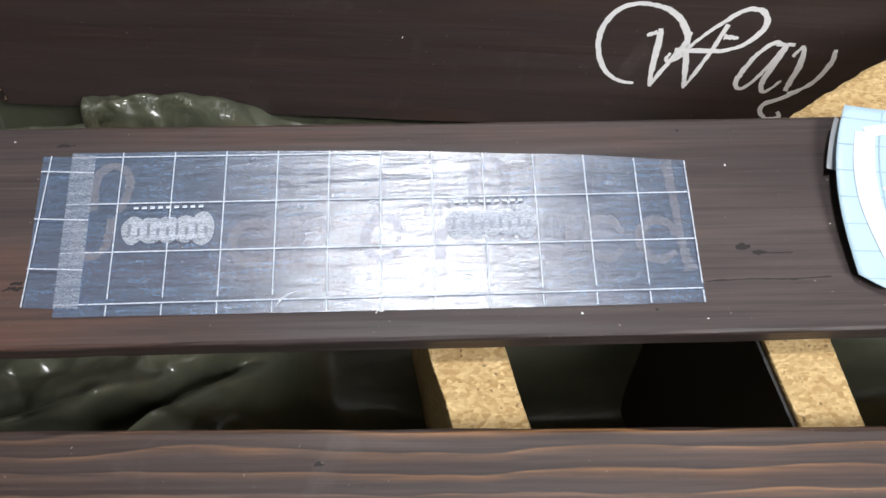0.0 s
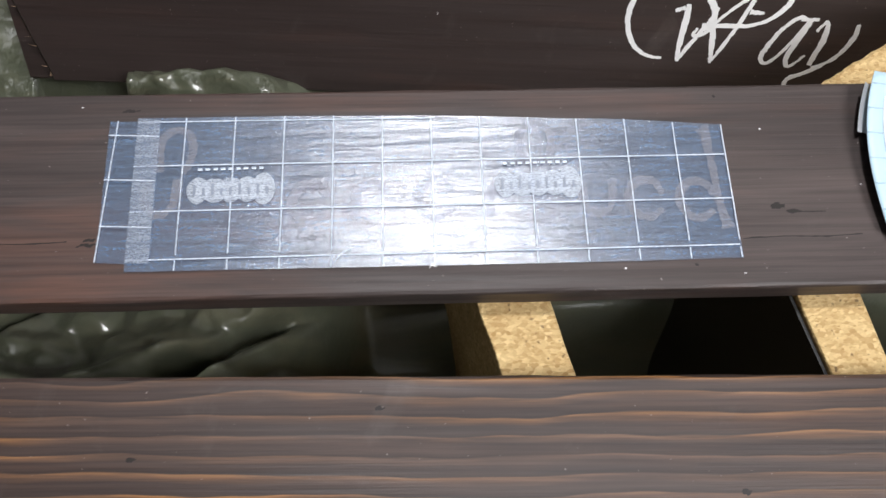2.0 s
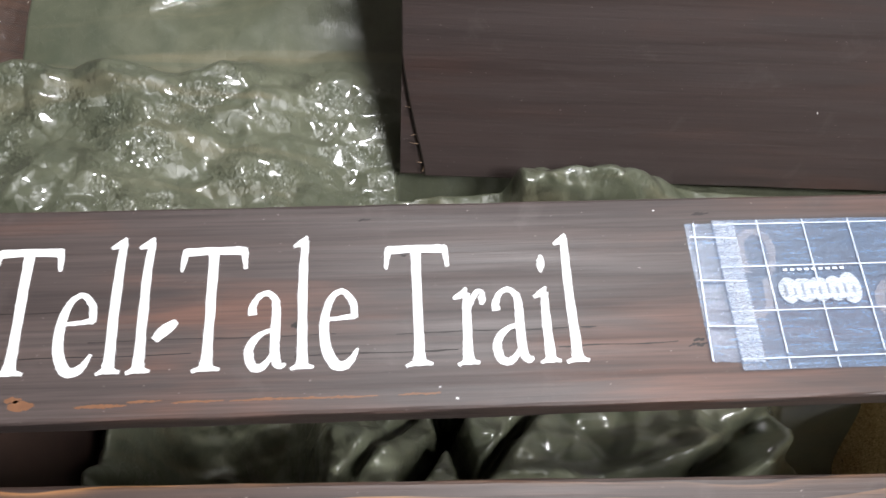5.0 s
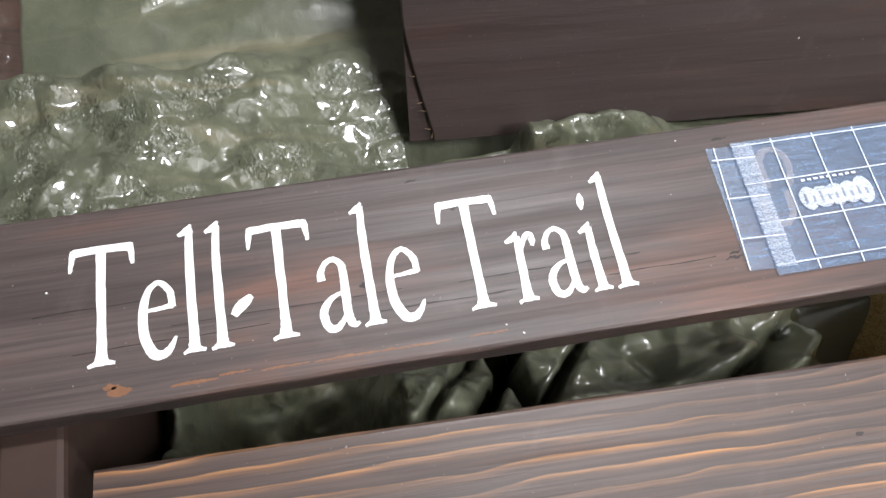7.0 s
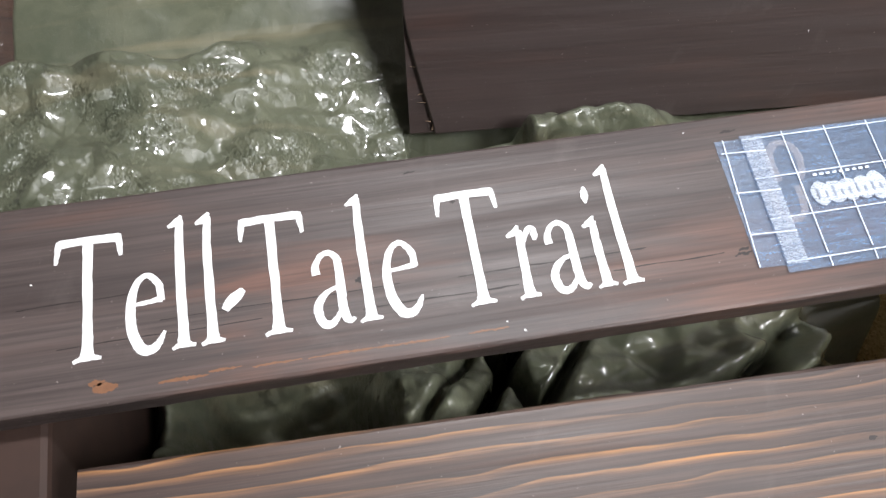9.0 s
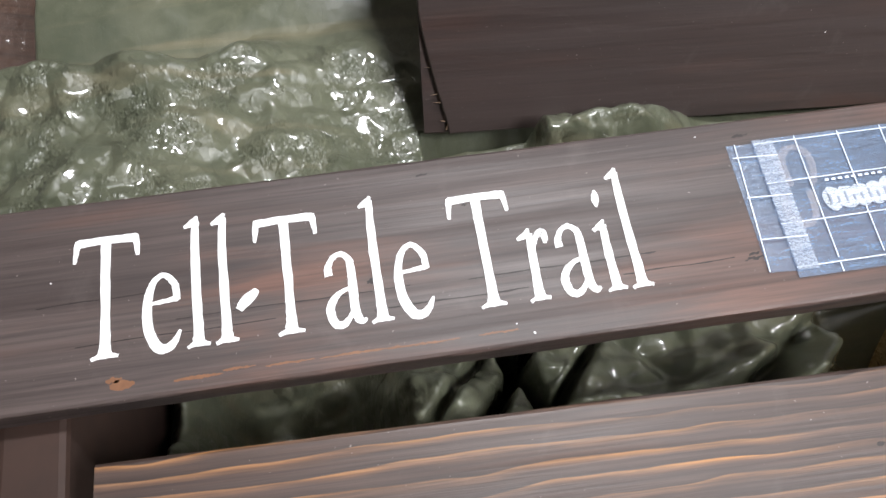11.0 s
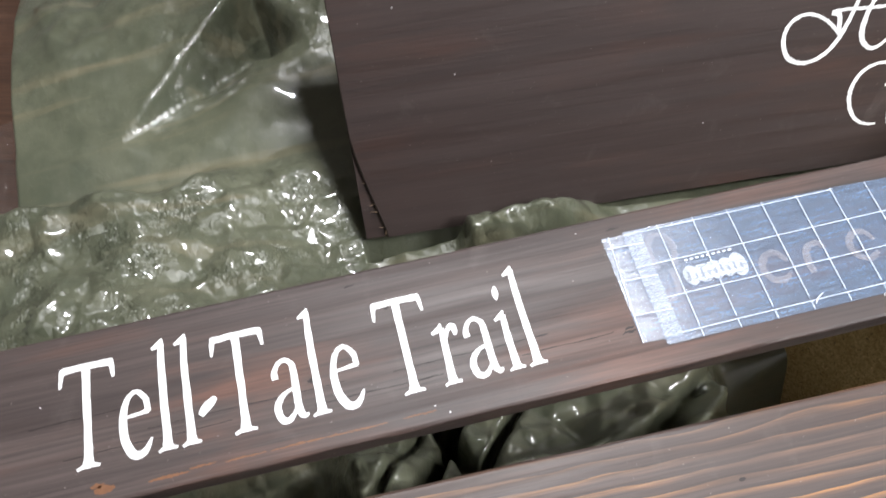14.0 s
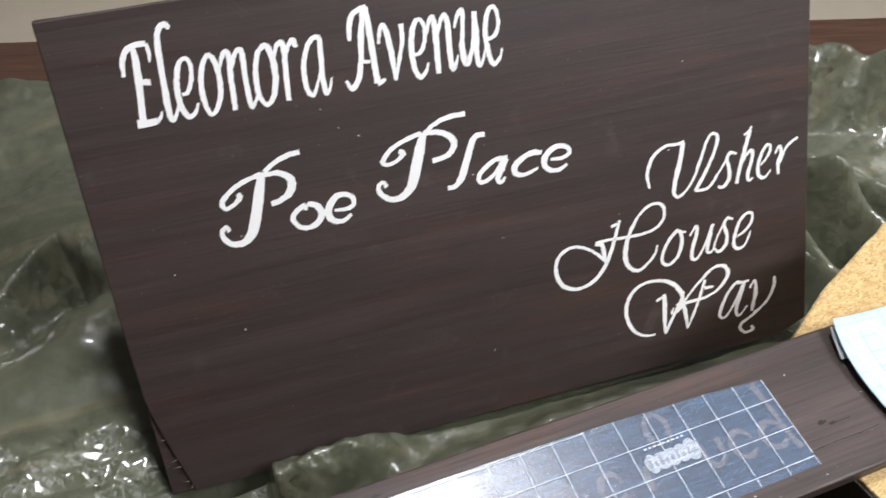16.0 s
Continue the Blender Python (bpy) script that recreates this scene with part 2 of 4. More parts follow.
def box(x0, x1, y0, y1, z0, z1, bevel=0.0):
    bm = bmesh.new()
    bmesh.ops.create_cube(bm, size=1)
    bmesh.ops.scale(bm, vec=(x1 - x0, y1 - y0, z1 - z0), verts=bm.verts)
    bmesh.ops.translate(bm, vec=((x0 + x1) / 2, (y0 + y1) / 2, (z0 + z1) / 2), verts=bm.verts)
    if bevel:
        bmesh.ops.bevel(bm, geom=bm.edges[:], offset=bevel, segments=2, affect="EDGES", profile=0.6)
    return bm


def smooth(ob):
    for f in ob.data.polygons:
        f.use_smooth = True
    return ob


def sawn(length, width, thick, wear=0.0006, seed=0.0, n=90, ease=0.002):
    """A sawn board from x=0 to length, centred on y, top at z=0, with eased and slightly uneven edges."""
    bm = bmesh.new()
    w, r = width / 2, ease
    ring = [(-w + r, 0), (w - r, 0), (w - r * 0.3, -r * 0.3), (w, -r), (w, -thick + r), (w - r, -thick), (-w + r, -thick), (-w, -thick + r), (-w, -r), (-w + r * 0.3, -r * 0.3)]
    rows = []
    for k in range(n + 1):
        x = length * k / n
        row = []
        for i, (y, z) in enumerate(ring):
            s = noise.noise((x * 23 + seed, i * 3.1, seed)) + 0.5 * noise.noise((x * 120 + seed, i * 5.3, seed))
            e = 0 if 0.0005 < k / n < 0.9995 else noise.noise((i * 1.7, seed, 0.0)) * 0.001
            row.append(bm.verts.new((x + e, y + wear * s * (1 if y > 0 else -1), z - (abs(s) * wear * 0.5 if i in (2, 9) else 0))))
        rows.append(row)
    for a, b in zip(rows, rows[1:]):
        for i in range(len(ring)):
            j = (i + 1) % len(ring)
            bm.faces.new((a[i], a[j], b[j], b[i]))
    bm.faces.new(rows[0][::-1])
    bm.faces.new(rows[-1])
    bmesh.ops.recalc_face_normals(bm, faces=bm.faces)
    return bm


def spline(points, per=7):
    """Points (x, y, width) along a soft line through the given ones."""
    if len(points) < 3:
        return [tuple(a + (b - a) * k / per for a, b in zip(points[0], points[1])) for k in range(per + 1)]
    out = []
    p = [points[0], *points, points[-1]]
    for a, b, c, d in zip(p, p[1:], p[2:], p[3:]):
        for k in range(per):
            s = k / per
            out.append(tuple(0.5 * (2 * v1 + (v2 - v0) * s + (2 * v0 - 5 * v1 + 4 * v2 - v3) * s * s + (3 * v1 - v0 - 3 * v2 + v3) * s ** 3) for v0, v1, v2, v3 in zip(a, b, c, d)))
    out.append(tuple(points[-1]))
    return out


def pen(bm, strokes, scale, ox=0.0, oy=0.0, lift=0.0003, rag=0.0, seed=0.0):
    """Paint strokes of varying width, in letter units times scale, as thin raised ribbons."""
    for s_no, stroke in enumerate(strokes):
        line = spline([(x * scale + ox, y * scale + oy, w * scale) for x, y, w in stroke])
        z = lift + 0.00005 * s_no
        left, right = [], []
        for k, (x, y, w) in enumerate(line):
            xa, ya, _ = line[max(k - 1, 0)]
            xb, yb, _ = line[min(k + 1, len(line) - 1)]
            d = math.hypot(xb - xa, yb - ya) or 1.0
            nx, ny = -(yb - ya) / d, (xb - xa) / d
            for side, store in ((1, left), (-1, right)):
                r = rag * (noise.noise((x * 700 + seed, y * 700, side * 3.0 + s_no)) + 0.6 * noise.noise((x * 1900, y * 1900 + seed, side * 7.0)))
                h = max(w / 2 + r, 0.0002)
                store.append((x + nx * h * side, y + ny * h * side))
        top = [[bm.verts.new((x, y, z)) for x, y in row] for row in (left, right)]
        low = [[bm.verts.new((x, y, 0.00002)) for x, y in row] for row in (left, right)]
        n = len(left)
        for k in range(n - 1):
            bm.faces.new((top[0][k], top[1][k], top[1][k + 1], top[0][k + 1]))
            bm.faces.new((low[0][k], top[0][k], top[0][k + 1], low[0][k + 1]))
            bm.faces.new((top[1][k], low[1][k], low[1][k + 1], top[1][k + 1]))
        bm.faces.new((top[0][0], low[0][0], low[1][0], top[1][0]))
        bm.faces.new((top[0][-1], top[1][-1], low[1][-1], low[0][-1]))


# ---- room ----
FLOOR_Z, CEIL_Z = -0.885, 2.1
RX0, RX1, RY0, RY1 = -3.2, 3.2, -2.6, 3.4
tagged(part("floor", box(RX0, RX1, RY0, RY1, FLOOR_Z - 0.1, FLOOR_Z), BEIGE), "pale beige smooth room floor", "floor", kind="structure")
tagged(part("ceiling", box(RX0, RX1, RY0, RY1, CEIL_Z, CEIL_Z + 0.1), WALL), "plain grey ceiling", "ceiling", kind="structure")
tagged(part("wall_north", box(RX0, RX1, RY1, RY1 + 0.12, FLOOR_Z, CEIL_Z), WALL), "plain grey painted wall", "wall", kind="structure")
tagged(part("wall_south", box(RX0, RX1, RY0 - 0.12, RY0, FLOOR_Z, CEIL_Z), WALL), "plain grey painted wall", "wall", kind="structure")
tagged(part("wall_east", box(RX1, RX1 + 0.12, RY0, RY1, FLOOR_Z, CEIL_Z), WALL), "plain grey painted wall", "wall", kind="structure")
tagged(part("wall_west", box(RX0 - 0.12, RX0, RY0, RY1, FLOOR_Z, CEIL_Z), WALL), "plain grey painted wall", "wall", kind="structure")

for (lx, ly, lz), half in zip(LAMPS, (0.11, 0.41)):
    lamp = tagged(part("ceiling_lamp", box(lx - half - 0.04, lx + half + 0.04, ly - half - 0.04, ly + half + 0.04, lz + 0.03, CEIL_Z, 0.006), WHITE), "square white ceiling lamp with bright diffuser", "lamp", "ceiling lamps")
    part("diffuser", box(lx - half, lx + half, ly - half, ly + half, lz + 0.012, lz + 0.029, 0.003), LAMP_GLOW, lamp)

# ---- table ----
TABLE_Z = -0.2
table = tagged(new("work_table"), "red-brown wooden work table under a plastic tarp", "table")
table.matrix_world = pose(-0.187, 0.194, TABLE_Z, 0, 0, -17)
TW, TD = 2.5, 1.9
top = part("tabletop", sawn(TW, TD, 0.03, 0.0008, 5.0, 60, 0.004), WOOD_TABLE, table)
top.location = (-TW / 2, 0, 0)
for sx in (-1, 1):
    for sy in (-1, 1):
        part("leg", box(sx * (TW / 2 - 0.12) - 0.035, sx * (TW / 2 - 0.12) + 0.035, sy * (TD / 2 - 0.1) - 0.035, sy * (TD / 2 - 0.1) + 0.035, FLOOR_Z - TABLE_Z, -0.03, 0.004), WOOD_TABLE, table)

# ---- sign board plane ----
BC = Vector((0.017, 0.3396, -0.0209))
BN = Vector((-0.0823, -0.8509, 0.5189)).normalized()
BX = BN.cross(Vector((0, 0, 1))).normalized() * -1
BX = BX if BX.x > 0 else -BX
BY = BN.cross(BX)
BOARD_M = Matrix.Translation(BC) @ Matrix((BX, BY, BN)).transposed().to_4x4()


# ---- tarp ----
def bell(x, y, cx, cy, sx, sy):
    return math.exp(-((x - cx) / sx) ** 2 - ((y - cy) / sy) ** 2)


def step(v, a, b):
    k = min(1.0, max(0.0, (v - a) / (b - a)))
    return k * k * (3 - 2 * k)


def facet(x, y, f, s):
    """Crumpled sheet: flat facets that meet in sharp creases."""
    d = noise.voronoi((x * f + s, y * f - s, s))[0]
    return min(d[1] - d[0], 0.7) + 0.25 * noise.noise((x * f * 1.3, y * f * 1.3, s))


FOLDS = [(math.cos(a), math.sin(a), f, s) for a, f, s in ((0.3, 11.0, 0.1), (1.15, 16.0, 0.7), (2.0, 21.0, 0.35), (2.75, 29.0, 0.9), (0.75, 37.0, 0.2), (1.6, 43.0, 0.55))]


def creased(x, y):
    """Straight sharp creases between flat facets, as in stiff thin plastic."""
    h = 0.0
    for k, (c, s, f, off) in enumerate(FOLDS):
        u = (x * c + y * s) * f + off + 0.5 * noise.noise((x * 4 + k * 7, y * 4, k * 3.0))
        u -= math.floor(u)
        w = 0.5 + 0.5 * noise.noise((x * 7, y * 7, k * 11.0 + 2))
        h += w * (u / 0.7 if u < 0.7 else (1 - u) / 0.3) / f
    return h


def crumple_field(x0, x1, y0, y1, cell, stretch, seed, res=0.0016):
    """Flat triangular facets between random high and low spots, as a height lookup."""
    rng = random.Random(seed)
    spots, high = [], []
    ny, nx = int((y1 - y0) / (cell * stretch)) + 3, int((x1 - x0) / cell) + 3
    for j in range(ny):
        for i in range(nx):
            spots.append(Vector((x0 + cell * (i - 1 + rng.uniform(-0.48, 0.48)), y0 + cell * stretch * (j - 1 + rng.uniform(-0.48, 0.48)))))
            high.append(rng.uniform(-1, 1))
    net = geometry.delaunay_2d_cdt(spots, [], [], 0, 1e-7)
    place, origin = [(v.x, v.y) for v in net[0]], net[3]
    level = [high[o[0]] for o in origin]
    w, h = int((x1 - x0) / res) + 1, int((y1 - y0) / res) + 1
    grid = np.zeros((h, w))
    for tri in net[2]:
        (ax, ay), (bx, by), (cx, cy) = (place[k] for k in tri)
        za, zb, zc = (level[k] for k in tri)
        i0, i1 = max(0, int((min(ax, bx, cx) - x0) / res)), min(w - 1, int((max(ax, bx, cx) - x0) / res) + 1)
        j0, j1 = max(0, int((min(ay, by, cy) - y0) / res)), min(h - 1, int((max(ay, by, cy) - y0) / res) + 1)
        det = (by - cy) * (ax - cx) + (cx - bx) * (ay - cy)
        if i1 < i0 or j1 < j0 or abs(det) < 1e-12:
            continue
        gx = x0 + res * np.arange(i0, i1 + 1)[None, :]
        gy = y0 + res * np.arange(j0, j1 + 1)[:, None]
        u = ((by - cy) * (gx - cx) + (cx - bx) * (gy - cy)) / det
        v = ((cy - ay) * (gx - cx) + (ax - cx) * (gy - cy)) / det
        inside = (u >= -1e-6) & (v >= -1e-6) & (u + v <= 1 + 1e-6)
        view = grid[j0:j1 + 1, i0:i1 + 1]
        view[inside] = (u * za + v * zb + (1 - u - v) * zc)[inside]

    def look_up(x, y):
        fx, fy = min(max((x - x0) / res, 0), w - 1.001), min(max((y - y0) / res, 0), h - 1.001)
        i, j = int(fx), int(fy)
        fx, fy = fx - i, fy - j
        return (grid[j, i] * (1 - fx) + grid[j, i + 1] * fx) * (1 - fy) + (grid[j + 1, i] * (1 - fx) + grid[j + 1, i + 1] * fx) * fy
    return look_up


facets_wide = crumple_field(-0.75, 1.0, -0.45, 1.2, 0.060, 0.8, 3)
facets_mid = crumple_field(-0.75, 1.0, -0.45, 1.2, 0.027, 1.2, 8)
facets_fine = crumple_field(-0.75, 0.1, -0.1, 0.65, 0.0085, 1.2, 21)


def pleat(x, y):
    return (x + 0.565) * 0.745 + (y - 0.51) * 0.667, -(x + 0.565) * 0.667 + (y - 0.51) * 0.745


def tarp_z(x, y):
    wx = x + 0.022 * noise.noise((x * 13, y * 13, 4.0)) + 0.006 * noise.noise((x * 45, y * 45, 1.0))
    wy = y + 0.022 * noise.noise((x * 13, y * 13, 8.0)) + 0.006 * noise.noise((x * 45, y * 45, 6.0))
    z = -0.108 + 0.014 * noise.noise((x * 4, y * 4, 1.0))
    # crumpled roll behind the lettered plank, with a steep back
    roll = (1 - step(y + 0.02 * noise.noise((x * 14, 0.0, 2.0)), 0.41, 0.455)) * (1 - step(x, -0.43, -0.33)) * step(y, 0.13, 0.24)
    z += roll * (0.070 - 0.055 * step(x, -0.6, -0.35))
    fold = creased(x, y)
    crumple = 0.05 + 0.95 * max(roll, bell(x, y, -0.4, 0.33, 0.12, 0.07))
    crumple = max(crumple, 0.9 * bell(x, y, 0.6, 0.6, 0.25, 0.25), 0.5 * bell(x, y, -0.5, 0.80, 0.2, 0.12), 0.85 * bell(x, y, -0.41, 0.59, 0.11, 0.06))
    fine = step(noise.noise((x * 14, y * 11, 12.0)), -0.2, 0.4)
    z += crumple * (0.0065 * facets_wide(x, y) + 0.0028 * facets_mid(x, y) + (0.0003 + 0.0009 * fine) * facets_fine(x, y) + 0.14 * fold - 0.012)
    far = max(step(y, 0.55, 0.62), step(x, -0.3, -0.2))
    z += (1 - crumple) * (0.0012 * facets_wide(x, y) + far * (0.003 * facets_wide(x, y) + 0.0008 * facets_mid(x, y) + (0.01 + 0.07 * step(noise.noise((x * 6, y * 6, 31.0)), 0.1, 0.35)) * fold))
    # long soft ripples over the flat part
    z += 0.006 * noise.noise((x * 6, y * 22 + x * 5, 5.0)) * step(y, 0.4, 0.5)
    # raised far part with a sharp dark pleat in it
    z += 0.055 * bell(x, y, -0.46, 0.64, 0.2, 0.14)
    along, across = pleat(x, y)
    if 0 < along < 0.22:
        wide = 0.19 * along * (1 - step(along, 0.185, 0.215))
        tall = 2.1 * wide
        if -wide < across < 0:
            z += tall * across / wide
        elif across <= -wide:
            z -= tall * max(0.0, 1 + (across + wide) / 0.07) ** 1.5
        z += 0.25 * wide * math.exp(-abs(across) / 0.006)
    # right of the sign: bunched edge and folds
    d = (x - 0.585) * 0.62 + (y - 0.582) * 0.78
    z += 0.115 * math.exp(-(d / 0.04) ** 2) * step(x, 0.38, 0.52) * (1 + 0.25 * noise.noise((x * 30, y * 30, 9.0)))
    z += 0.03 * bell(x, y, 0.5, 0.44, 0.12, 0.10)
    z -= 0.075 * bell(x, y, 0.40, 0.33, 0.075, 0.06)
    d = (y - 0.435) + 0.5 * (x - 0.45)
    z += 0.035 * math.exp(-(d / 0.022) ** 2) * bell(x, y, 0.45, 0.40, 0.2, 0.15)
    u = (x - 0.45) * 0.876 + (y - 0.39) * 0.482 + 0.008 * noise.noise((x * 14, y * 9, 0.0))
    near = step(x, 0.345, 0.37) * step(y, 0.27, 0.31) * (1 - step(y, 0.47, 0.54)) * (1 - step(x, 0.54, 0.6))
    for c, deep, w in ((0.058, -0.085, 0.013), (0.03, 0.03, 0.012), (0.0, -0.07, 0.011), (-0.028, 0.02, 0.012), (-0.06, -0.08, 0.016)):
        z += near * deep * math.exp(-((u - c) / w) ** 2)
    # flap standing against the foot of the sign
    flap = step(x, -0.262, -0.249) * (1 - step(x, -0.185, -0.10) * 0.85)
    flap *= 1 - step(x, 0.05, 0.2)
    z += 0.058 * flap * bell(0, y, 0, 0.305, 1, 0.024) * (1 + 0.16 * noise.noise((x * 60, y * 60, 3.0)) + 0.22 * (facet(x + 0.9 * y, y, 21, 2.2) - 0.35) + 1.6 * (creased(x * 1.7, y * 1.7) - 0.12))
    z += 0.02 * bell(x, y, 0.02, 0.27, 0.14, 0.02) * (1 + 0.5 * noise.noise((x * 40, y * 40, 3.0)))
    # raised stretch under the gap between the planks
    gap = step(x, -0.43, -0.385) * (1 - step(x, -0.125, -0.075)) * bell(0, y, 0, 0.07, 1, 0.10)
    g = 0.142 + 0.012 * noise.noise((x * 16, y * 16, 7.0))
    g += 0.020 * math.exp(-(((y - 0.072) - 0.25 * (x + 0.2)) / 0.007) ** 2) * step(x, -0.28, -0.22) * (1 - step(x, -0.16, -0.13))
    g += 0.026 * math.exp(-(((y - 0.075) - 0.62 * (x + 0.135)) / 0.008) ** 2) * step(x, -0.21, -0.17)
    g -= 0.030 * math.exp(-(((y - 0.095) - 0.62 * (x + 0.135)) / 0.007) ** 2) * step(x, -0.21, -0.17)
    for c, lean, deep in ((-0.342, 0.7, 0.075), (-0.314, -0.3, 0.06), (-0.305, 0.9, 0.03), (-0.375, 0.8, 0.02)):
        g -= deep * math.exp(-(((x - c) - lean * (y - 0.07)) / 0.0045) ** 2)
    g += 0.014 * facet(wx, wy, 34, 3.3) * (1 - step(x, -0.31, -0.25)) + 0.006 * facet(wx, wy, 22, 6.3)
    g += 0.3 * (fold - 0.08) + 0.006 * facets_mid(x, y) + 0.0016 * facets_fine(x, y)
    z -= 0.09 * bell(x, y, -0.49, 0.08, 0.05, 0.10)
    z += gap * g
    z += 0.085 * bell(x, y, -0.540, 0.10, 0.016, 0.10) * (1 + 0.4 * noise.noise((x * 50, y * 50, 2.0)))
    z += 0.4 * (fold - 0.08) * bell(x, y, -0.48, 0.07, 0.07, 0.1)
    # pressed flat below the chipboard
    k = min(1.0, 1.6 * bell(x, y, 0.15, 0.06, 0.17, 0.22)) * (1 - step(y, 0.085, 0.125))
    # added unseen rise behind this, keeps lamplit tarp out of view through the gap
    z += 0.05 * step(y, 0.09, 0.13) * (1 - step(y, 0.24, 0.3)) * bell(x, 0, 0.12, 0, 0.2, 1)
    z = z * (1 - k) - 0.194 * k
    if y < 0.22:
        z = min(z, 0.066)
    # heap that carries the sign from behind
    z += 0.36 * bell(x, y, 0.0, 0.62, 0.2, 0.12)
    if -0.347 < x < 0.34 and y > 0.318:
        roof = BC.z - ((x - BC.x) * BN.x + (y - BC.y) * BN.y) / BN.z - 0.038
        z = min(z, max(roof, -0.19))
    # the hem falls to the table
    fall = step(x, -0.705, -0.672) * (1 - step(y, 1.03 - 0.306 * (x + 0.47), 1.11 - 0.306 * (x + 0.47)))
    return max(z * fall + (TABLE_Z + 0.004) * (1 - fall), TABLE_Z + 0.004)


def stations(a, b, coarse, dense, da, db):
    """Places from a to b, closer together between da and db."""
    out, v = [], a
    while v < b - 1e-6:
        out.append(v)
        v += dense if da <= v < db else coarse
    return out + [b]


def tarp_sheet(x0, x1, y0, y_back, step, height, dense=None):
    ends = dense or (step, x0, x0, y0, y0)
    xs = stations(x0, x1, step, ends[0], ends[1], ends[2])
    ys = stations(y0, y_back(x0), step, ends[0], ends[3], ends[4])
    verts, faces = [], []
    for y in ys:
        for x in xs:
            xx = x + 0.012 * noise.noise((y, 0, 3.0)) * max(0.0, 1 - (x - x0) / 0.2) ** 2
            k = (y - y0) / (ys[-1] - y0)
            yy = y + (y_back(x) - ys[-1]) * k ** 4
            verts.append((xx, yy, height(xx, yy)))
    n = len(xs)
    for j in range(len(ys) - 1):
        for i in range(n - 1):
            a = j * n + i
            faces.append((a, a + 1, a + n + 1, a + n))
    me = bpy.data.meshes.new("tarp")
    me.from_pydata(verts, [], faces)
    return me


def crumpled(x, y):
    """How finely creased the sheet is at a place."""
    roll = (1 - step(y, 0.41, 0.455)) * (1 - 0.6 * step(x, -0.44, -0.33)) * step(y, 0.1, 0.2)
    gap = 0.6 * step(x, -0.62, -0.55) * (1 - step(x, -0.3, -0.2)) * (1 - step(y, 0.14, 0.2))
    return min(1.0, max(0.12 + 0.28 * step(y, 0.54, 0.64), roll, gap, bell(x, y, -0.42, 0.60, 0.10, 0.06), bell(x, y, 0.6, 0.6, 0.25, 0.2), 0.8 * bell(x, y, -0.2, 0.30, 0.2, 0.03)))


tarp = new("tarp", tarp_sheet(-0.70, 0.95, -0.42, lambda x: 1.118 - 0.306 * (x + 0.47), 0.0045, tarp_z, (0.0019, -0.70, -0.10, 0.02, 0.48)))
tarp.data.materials.append(TARP)
layer = tarp.data.attributes.new("crumple", "FLOAT", "POINT")
layer.data.foreach_set("value", [crumpled(v.co.x, v.co.y) for v in tarp.data.vertices])
smooth(tarp)
tagged(tarp, "crumpled olive green glossy plastic tarp over the table", "tarp")


# ---- chipboard supports ----
def chip_block(outline, z0, z1, name):
    bm = bmesh.new()
    n, seg = len(outline), 12
    pts = []
    for a, b in zip(outline, outline[1:] + outline[:1]):
        for k in range(seg):
            s = k / seg
            x, y = a[0] + (b[0] - a[0]) * s, a[1] + (b[1] - a[1]) * s
            pts.append((x + 0.0016 * noise.noise((x * 160, y * 160, 2.0)), y + 0.0016 * noise.noise((x * 160, y * 160, 9.0))))
    low = [bm.verts.new((x, y, z0)) for x, y in pts]
    up = [bm.verts.new((x, y, z1 - 0.0012)) for x, y in pts]
    cx, cy = sum(p[0] for p in pts) / len(pts), sum(p[1] for p in pts) / len(pts)
    lid = [bm.verts.new((x + (cx - x) * 0.03, y + (cy - y) * 0.03, z1)) for x, y in pts]
    for r, s in ((low, up), (up, lid)):
        for k in range(len(pts)):
            j = (k + 1) % len(pts)
            bm.faces.new((r[k], r[j], s[j], s[k]))
    bm.faces.new(lid)
    bm.faces.new(low[::-1])
    bmesh.ops.recalc_face_normals(bm, faces=bm.faces)
    return part(name, bm, CHIP)


PLANK_Z, THICK = 0.10, 0.0185
BAR_TOP = PLANK_Z - THICK - 0.0006
for outline in ([(-0.0375, 0.185), (-0.001, 0.185), (0.064, -0.07), (0.0275, -0.07)], [(0.1245, 0.185), (0.162, 0.185), (0.213, -0.07), (0.187, -0.07)]):
    bar = tagged(chip_block(outline, TABLE_Z + 0.006, BAR_TOP, "chipboard_bar"), "raw chipboard offcut set on edge under the planks", "board", "chipboard bars")
LAMINATE = plain("black_laminate", (0.016, 0.015, 0.014), 0.45, 0.3, 500)
run = math.atan2(-0.255, 0.0625)
facing = part("laminate_face", box(0.004, 0.258, -0.0022, -0.0004, TABLE_Z + 0.007, BAR_TOP - 0.003, 0.0004), LAMINATE, bar, "black laminate face with paint specks")
facing.matrix_local = Matrix.Translation((0.1245, 0.185, 0)) @ Matrix.Rotation(run, 4, "Z")
tagged(chip_block([(0.172, 0.1935), (0.205, 0.2135), (0.24, 0.2335), (0.36, 0.283), (0.47, 0.24), (0.43, 0.14), (0.25, 0.14)], TABLE_Z + 0.006, BAR_TOP, "chipboard_block"), "raw chipboard offcut with a slanted sawn edge", "board")
tagged(part("timber_block", box(-0.596, -0.561, -0.16, 0.185, TABLE_Z + 0.004, BAR_TOP, 0.004), WOOD_BLOCK), "brown timber block under the plank ends", "block")

